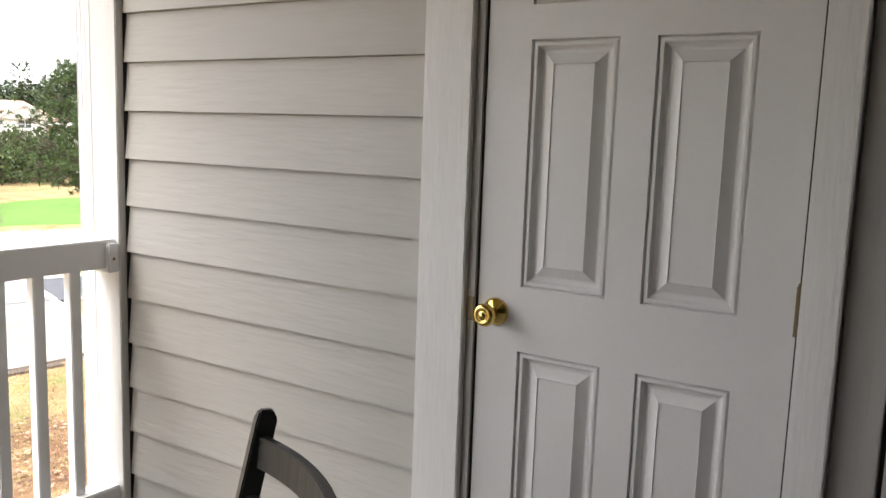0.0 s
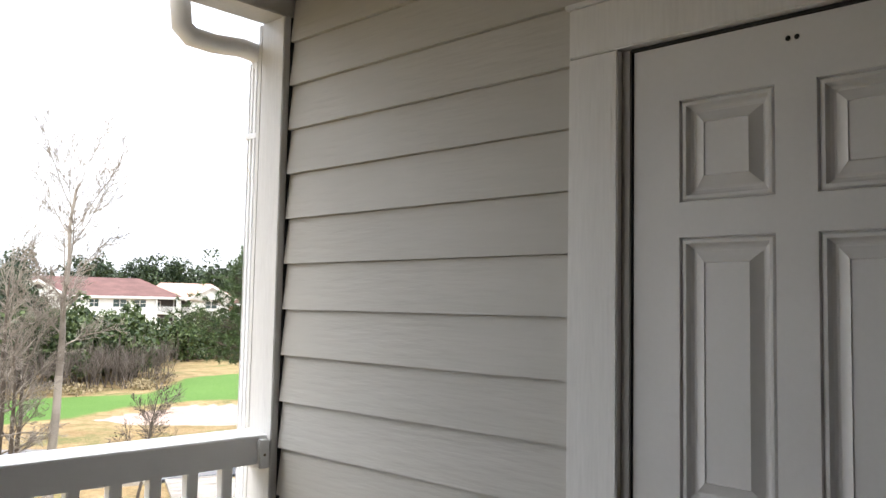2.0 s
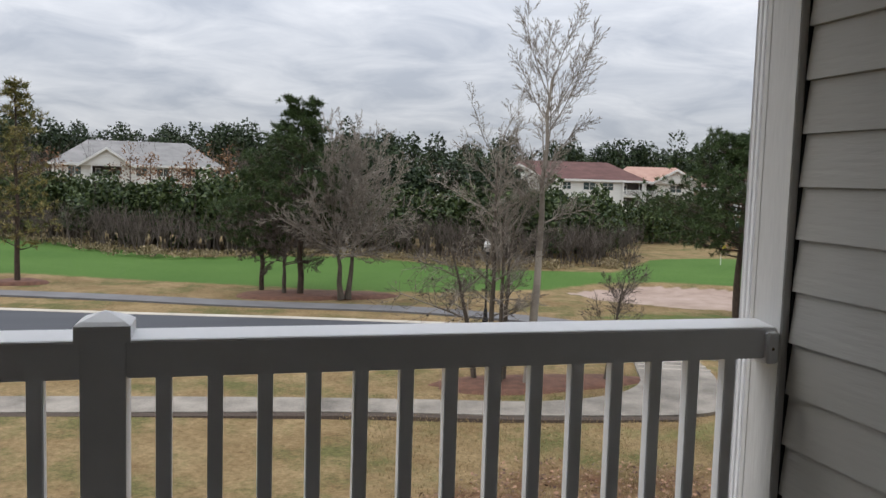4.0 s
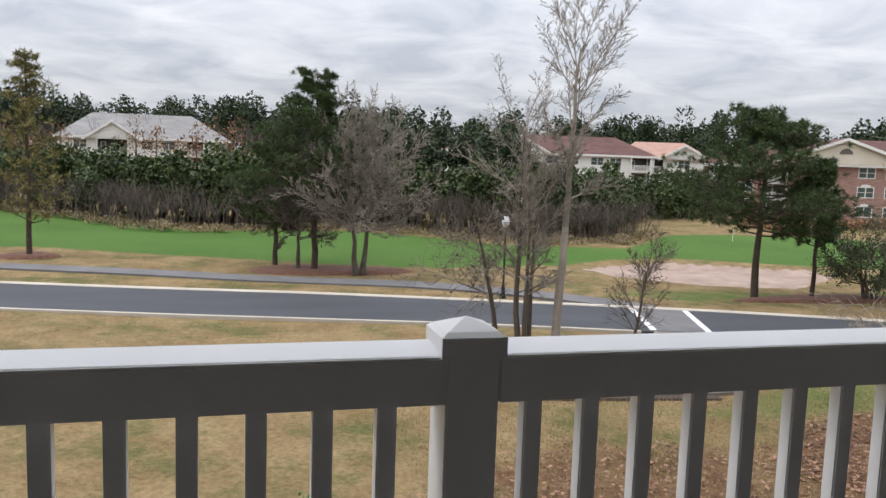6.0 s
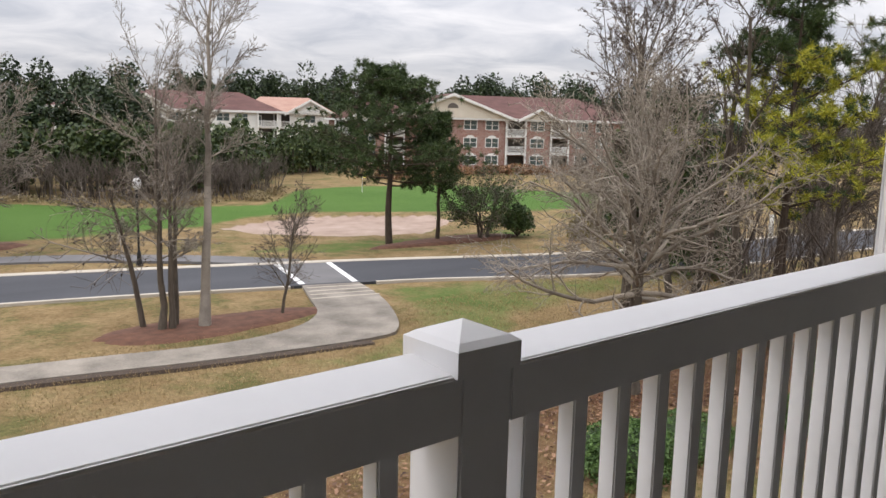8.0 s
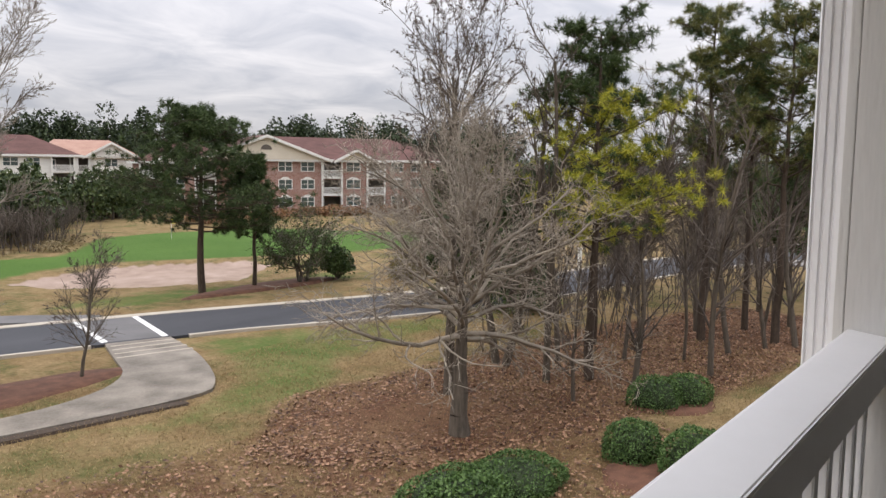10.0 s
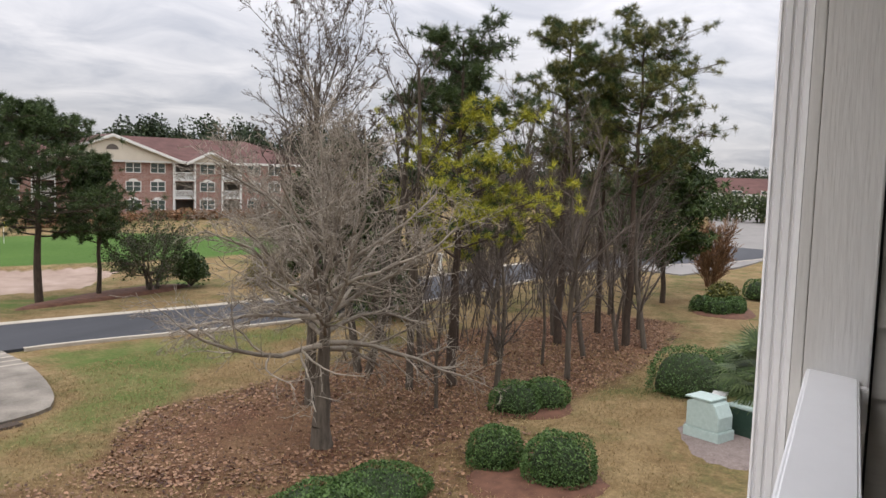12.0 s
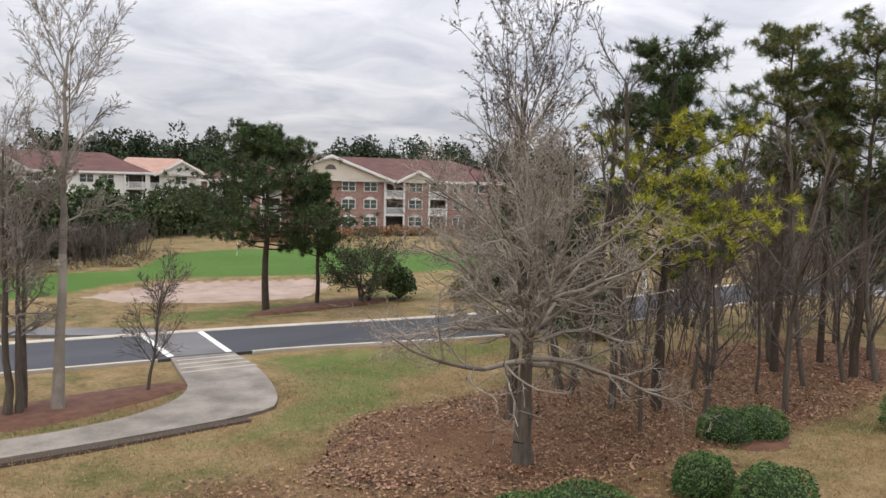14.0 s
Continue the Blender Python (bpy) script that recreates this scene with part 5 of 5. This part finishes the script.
part("casing_board", Mesh().box(-0.022, 0.02, -2.232, -1.258, 2.05, 2.172), TRIM, casing, bevel=0.003)
part("drip_cap", Mesh().box(-0.03, 0.02, -2.234, -1.25, 2.173, 2.185), TRIM, casing, bevel=0.002)
part("jamb", Mesh().box(-0.004, 0.12, -1.417, -1.3955, 0, 2.045), JAMB, casing)
# the near-black strips here paint the shaded gaps round the closed leaf
part("jamb", Mesh().box(0.0, 0.12, -2.157, -2.1525, 0, 2.045), DARKGAP, casing)
part("stop", Mesh().box(0.0, 0.12, -2.152, -1.4175, 2.041, 2.048), DARKGAP, casing)
part("stop", Mesh().box(0.004, 0.12, -1.4215, -1.4172, 0, 2.04), DARKGAP, casing)


def panel_door():
    """A six-panel closet door with raised fields, brass knob and hinges."""
    door = tagged(new("door_1"), "closed white six-panel closet door with brass knob", "door", kind="structure")
    y_l, y_r, z_b, z_t, x = -1.4225, -2.1515, 0.015, 2.04, 0.006
    cols = ((-1.536, -1.747), (-1.830, -2.037))
    rows_ = ((0.215, 0.867), (1.024, 1.603), (1.68, 1.91))
    ys = [y_l] + [v for c in cols for v in c] + [y_r]
    zs = [z_b] + [v for r_ in rows_ for v in r_] + [z_t]
    m = Mesh()
    for i in range(5):
        for j in range(7):
            if i % 2 == 1 and j % 2 == 1:
                continue
            m.poly([(x, ys[i], zs[j]), (x, ys[i + 1], zs[j]), (x, ys[i + 1], zs[j + 1]), (x, ys[i], zs[j + 1])])
    m.poly([(x + 0.042, y_l, z_b), (x + 0.042, y_r, z_b), (x + 0.042, y_r, z_t), (x + 0.042, y_l, z_t)])
    m.poly([(x, y_l, z_b), (x + 0.042, y_l, z_b), (x + 0.042, y_l, z_t), (x, y_l, z_t)])
    m.poly([(x, y_r, z_b), (x + 0.042, y_r, z_b), (x + 0.042, y_r, z_t), (x, y_r, z_t)])
    m.poly([(x, y_l, z_t), (x + 0.042, y_l, z_t), (x + 0.042, y_r, z_t), (x, y_r, z_t)])
    part("leaf", m, DOORP, door)
    rings = ((0, 0), (0.003, 0.009), (0.008, 0.003), (0.014, 0.003), (0.020, 0.014), (0.026, 0.018), (0.031, 0.018), (0.056, 0.002), (0.0575, 0.0045))
    for a, b in cols:
        for c, d in rows_:
            p = Mesh()
            for inset, deep in rings:
                p.v += [(x + deep, a - inset, c + inset), (x + deep, b + inset, c + inset), (x + deep, b + inset, d - inset), (x + deep, a - inset, d - inset)]
            for k in range(len(rings) - 1):
                p.f += [(4 * k + i, 4 * k + (i + 1) % 4, 4 * k + 4 + (i + 1) % 4, 4 * k + 4 + i) for i in range(4)]
            e = 4 * (len(rings) - 1)
            p.f.append((e, e + 1, e + 2, e + 3))
            part("panel", p, DOORP, door)
    ky, kz = -1.473, 0.957
    part("rosette", Mesh().lathe([(0.034, 0), (0.034, 0.004), (0.029, 0.010), (0.016, 0.016), (0.012, 0.018)], (x, ky, kz), (-1, 0, 0), 28), BRASS, door, "polished brass rosette", smooth=True)
    part("knob", Mesh().lathe([(0.012, 0.016), (0.012, 0.034), (0.020, 0.040), (0.027, 0.050), (0.028, 0.060), (0.024, 0.068), (0.015, 0.071), (0.0145, 0.069), (0.008, 0.070), (0.007, 0.073)], (x, ky, kz), (-1, 0, 0), 28), BRASS, door, "polished brass knob", smooth=True)
    part("strike_plate", Mesh().box(-0.0065, -0.004, -1.4165, -1.40, kz - 0.03, kz + 0.03), AGED, door, "aged brass strike plate")
    for zc in (0.24, 1.055, 1.825):
        h = part("hinge", Mesh().lathe([(0.0065, -0.05), (0.0065, 0.05)], (-0.006, -2.1545, zc), (0, 0, 1), 12), AGED, door, "aged brass hinge")
        part("pin", Mesh().lathe([(0.004, 0.05), (0.005, 0.054), (0.003, 0.058)], (-0.006, -2.1545, zc), (0, 0, 1), 10), AGED, h)
    for yy in (-1.775, -1.793):
        part("screw_hole", Mesh().lathe([(0.0055, 0), (0.0045, 0.0015)], (x, yy, 2.0), (-1, 0, 0), 12), DARKGAP, door, "dark screw hole")


panel_door()

# the doorway beside the closet: frame, seal and an open door leaf; the JAMB grey carries their shade
frame_ = thing("door_frame", "frame of the balcony doorway, shade put into its grey", "door frame", kind="structure")
part("jamb", Mesh().box(0.005, 0.11, -2.292, -2.237, 0, 2.1), JAMB, frame_)
part("stop", Mesh().box(-0.012, 0.11, -2.322, -2.293, 0, 2.1), JAMB, frame_, bevel=0.003)
part("seal", Mesh().box(0.004, 0.11, -2.331, -2.323, 0, 2.1), DARKGAP, frame_)
open_leaf = tagged(new("door_2"), "open balcony door leaf, shade put into its grey", "door", kind="structure")
part("edge_stile", Mesh().box(-0.022, 0.09, -2.38, -2.332, 0.01, 2.09), JAMB, open_leaf, bevel=0.004)
part("leaf", Mesh().box(0.0, 0.09, -3.15, -2.381, 0.01, 2.09), JAMB, open_leaf)
part("lock", Mesh().lathe([(0.022, 0), (0.022, 0.006), (0.014, 0.012), (0.012, 0.022)], (0.0, -2.425, 1.46), (-1, 0, 0), 20), AGED, open_leaf, "small round metal lock", smooth=True)

# corner post, downspout and gutter
corner = thing("corner_post", "white grained corner post at the railing's end", "post", kind="structure")
part("board", Mesh().box(-0.035, 0.14, -0.084, 0.047, -0.28, 2.434), TRIM, corner, bevel=0.003)
part("outer_board", Mesh().box(-0.034, 0.14, 0.0485, 0.072, -0.28, 2.434), TRIM, corner, bevel=0.002)
# near-black strip painting the shaded gap between siding and post
part("gap_shade_strip", Mesh().box(-0.008, 0.02, -0.0904, -0.0842, 0, 2.434), DARKGAP, corner)


def downspout():
    ob = thing("downspout", "white fluted metal downspout with an elbow", "downspout")
    prof = []
    y0, y1, x0, x1, n_ = 0.074, 0.14, -0.022, 0.045, 3
    for i in range(n_):
        a = y0 + (y1 - y0) * i / n_
        w = (y1 - y0) / n_
        prof += [(x0, a), (x0, a + w * 0.55), (x0 + 0.008, a + w * 0.7), (x0 + 0.008, a + w * 0.9)]
    prof += [(x0, y1), (x0 + 0.012, y1 + 0.006), (x1, y1 + 0.006), (x1, y0)]
    part("pipe", Mesh().prism([(a, b, -6.2) for a, b in prof], (0, 0, 8.51)), VINYL, ob)
    path = [Vector(p) for p in ((0.012, 0.11, 2.29), (0.007, 0.11, 2.325), (-0.02, 0.11, 2.345), (-0.08, 0.11, 2.35), (-0.19, 0.112, 2.338), (-0.275, 0.114, 2.342), (-0.31, 0.116, 2.37), (-0.32, 0.118, 2.46), (-0.32, 0.12, 2.75))]
    m = Mesh()
    for i, p in enumerate(path):
        d = (path[min(i + 1, len(path) - 1)] - path[max(i - 1, 0)]).normalized()
        s = Vector((0, 1, 0))
        n2 = d.cross(s).normalized()
        for k in range(12):
            t = 2 * math.pi * k / 12
            rr = 1 + 0.05 * (k % 2)
            m.v.append(tuple(p + s * math.cos(t) * 0.043 * rr + n2 * math.sin(t) * 0.033 * rr))
    for i in range(len(path) - 1):
        m.f += [(i * 12 + k, i * 12 + (k + 1) % 12, i * 12 + 12 + (k + 1) % 12, i * 12 + 12 + k) for k in range(12)]
    part("elbow", m, VINYL, ob, smooth=True)
    part("collar", Mesh().box(-0.026, 0.049, 0.0725, 0.15, 2.03, 2.05), VINYL, ob, bevel=0.002)


downspout()
gut = thing("gutter", "white roof gutter above the balcony opening", "gutter")
part("trough", Mesh().prism([(-4.6, 0.052, 2.84), (-4.6, 0.052, 2.72), (-4.6, 0.16, 2.72), (-4.6, 0.20, 2.8), (-4.6, 0.20, 2.84)], (6, 0, 0)), VINYL, gut)


def railing():
    ob = thing("balcony_railing", "white balcony railing with square balusters", "railing")
    yc = -0.016
    for x0, x1 in ((-1.859, -0.036), (-4.598, -1.961)):
        prof = [(x0, -0.066, 0.909), (x0, -0.066, 0.999), (x0, -0.062, 1.003), (x0, 0.035, 1.014), (x0, 0.041, 1.010), (x0, 0.041, 0.909)]
        part("top_rail", Mesh().prism(prof, (x1 - x0, 0, 0)), VINYL, ob, bevel=0.003)
        part("bottom_rail", Mesh().box(x0, x1, -0.065, 0.017, 0.09, 0.15), VINYL, ob, bevel=0.004)
    b = part("bracket", Mesh().box(-0.075, -0.036, -0.0835, 0.036, 0.895, 0.99), VINYL, ob, "square white rail bracket", bevel=0.004)
    part("screw", Mesh().lathe([(0.005, 0), (0.004, 0.002)], (-0.056, -0.0835, 0.94), (0, -1, 0), 10), AGED, b)
    bal = Mesh().box(-0.019, 0.019, -0.019, 0.019, 0.1505, 0.9085).data("baluster", 0.003)
    for x in [-0.163 - 0.124 * k for k in range(14)] + [-2.069 - 0.1203 * k for k in range(21)]:
        part("baluster", bal, VINYL, ob, where=pose(x, yc, 0))
    x, y = -1.912, -0.008
    post = part("post", Mesh().box(x - 0.052, x + 0.052, y - 0.0595, y + 0.0595, 0, 1.02), VINYL, ob, "square white sleeved post", bevel=0.004)
    h, t = 0.064, 0.051
    cap = Mesh().box(x - h, x + h, y - h, y + h, 0.998, 1.038)
    k = len(cap.v)
    cap.v += [(x - h, y - h, 1.038), (x + h, y - h, 1.038), (x + h, y + h, 1.038), (x - h, y + h, 1.038), (x - t, y - t, 1.047), (x + t, y - t, 1.047), (x + t, y + t, 1.047), (x - t, y + t, 1.047), (x, y, 1.068)]
    cap.f = [f for f in cap.f if f != (4, 5, 7, 6)]
    cap.f += [(k + i, k + (i + 1) % 4, k + 4 + (i + 1) % 4, k + 4 + i) for i in range(4)] + [(k + 4 + i, k + 4 + (i + 1) % 4, k + 8) for i in range(4)]
    part("post_cap", cap, VINYL, post, "white pyramid post cap")


railing()


def chair():
    """A black slat-back chair standing before the closet wall."""
    a, b = Vector((-0.65, -1.352, 0)), Vector((-0.905, -1.735, 0))
    mid = (a + b) / 2
    face = Vector((-0.84, 0.54, 0)).normalized()
    turn = math.degrees(math.atan2(face.y, face.x))
    ob = thing("slat_back_chair", "black painted wooden chair with curved back slats", "chair", where=pose(mid.x, mid.y, 0, 0, 0, turn))
    w = (a - b).length / 2
    # x forward, y across
    for s in (-1, 1):
        m = Mesh()
        pts = [(0.10, 0.0), (0.09, 0.42), (0.05, 0.62), (0.0, 0.845)]
        for i, (x, z) in enumerate(pts):
            m.v += [(x - 0.02, s * w - 0.014, z), (x + 0.02, s * w - 0.014, z), (x + 0.02, s * w + 0.014, z), (x - 0.02, s * w + 0.014, z)]
        m.f = [(4 * i + j, 4 * i + (j + 1) % 4, 4 * i + 4 + (j + 1) % 4, 4 * i + 4 + j) for i in range(3) for j in range(4)] + [(3, 2, 1, 0)]
        k = len(m.v)
        m.v += [(-0.012, s * w - 0.009, 0.862), (0.012, s * w - 0.009, 0.862), (0.012, s * w + 0.009, 0.862), (-0.012, s * w + 0.009, 0.862)]
        m.f += [(12 + j, 12 + (j + 1) % 4, k + (j + 1) % 4, k + j) for j in range(4)] + [(k, k + 1, k + 2, k + 3)]
        part("back_post", m, BLACKWOOD, ob, bevel=0.003)
        part("leg", Mesh().box(0.50, 0.54, s * w - 0.02, s * w + 0.02, 0, 0.41), BLACKWOOD, ob, bevel=0.003)
        part("side_rail", Mesh().box(0.11, 0.50, s * w - 0.011, s * w + 0.011, 0.36, 0.41), BLACKWOOD, ob, bevel=0.002)

    def slat(z, x, h):
        m, n_ = Mesh(), 12
        for i in range(n_ + 1):
            t = -1 + 2 * i / n_
            bow = -0.045 * (1 - t * t)
            y = t * (w - 0.014)
            m.v += [(x + bow - 0.009, y, z), (x + bow + 0.009, y, z), (x + bow + 0.004, y, z + h), (x + bow - 0.014, y, z + h)]
        m.f = [(4 * i + j, 4 * i + (j + 1) % 4, 4 * i + 4 + (j + 1) % 4, 4 * i + 4 + j) for i in range(n_) for j in range(4)] + [(3, 2, 1, 0), tuple(range(4 * n_, 4 * n_ + 4))]
        part("back_slat", m, BLACKWOOD, ob, bevel=0.002)

    slat(0.755, 0.012, 0.06)
    slat(0.655, 0.035, 0.05)
    slat(0.46, 0.085, 0.04)
    for t in (-0.6, -0.2, 0.2, 0.6):
        bow = -0.045 * (1 - t * t)
        part("spindle", Mesh().prism([(0.076 + bow, t * w - 0.011, 0.5), (0.094 + bow, t * w - 0.011, 0.5), (0.094 + bow, t * w + 0.011, 0.5), (0.076 + bow, t * w + 0.011, 0.5)], (-0.045, 0, 0.156)), BLACKWOOD, ob)
    for k in range(6):
        x = 0.12 + k * 0.073
        part("seat_slat", Mesh().box(x, x + 0.06, -w - 0.015, w + 0.015, 0.4105, 0.43), BLACKWOOD, ob, bevel=0.004)


chair()
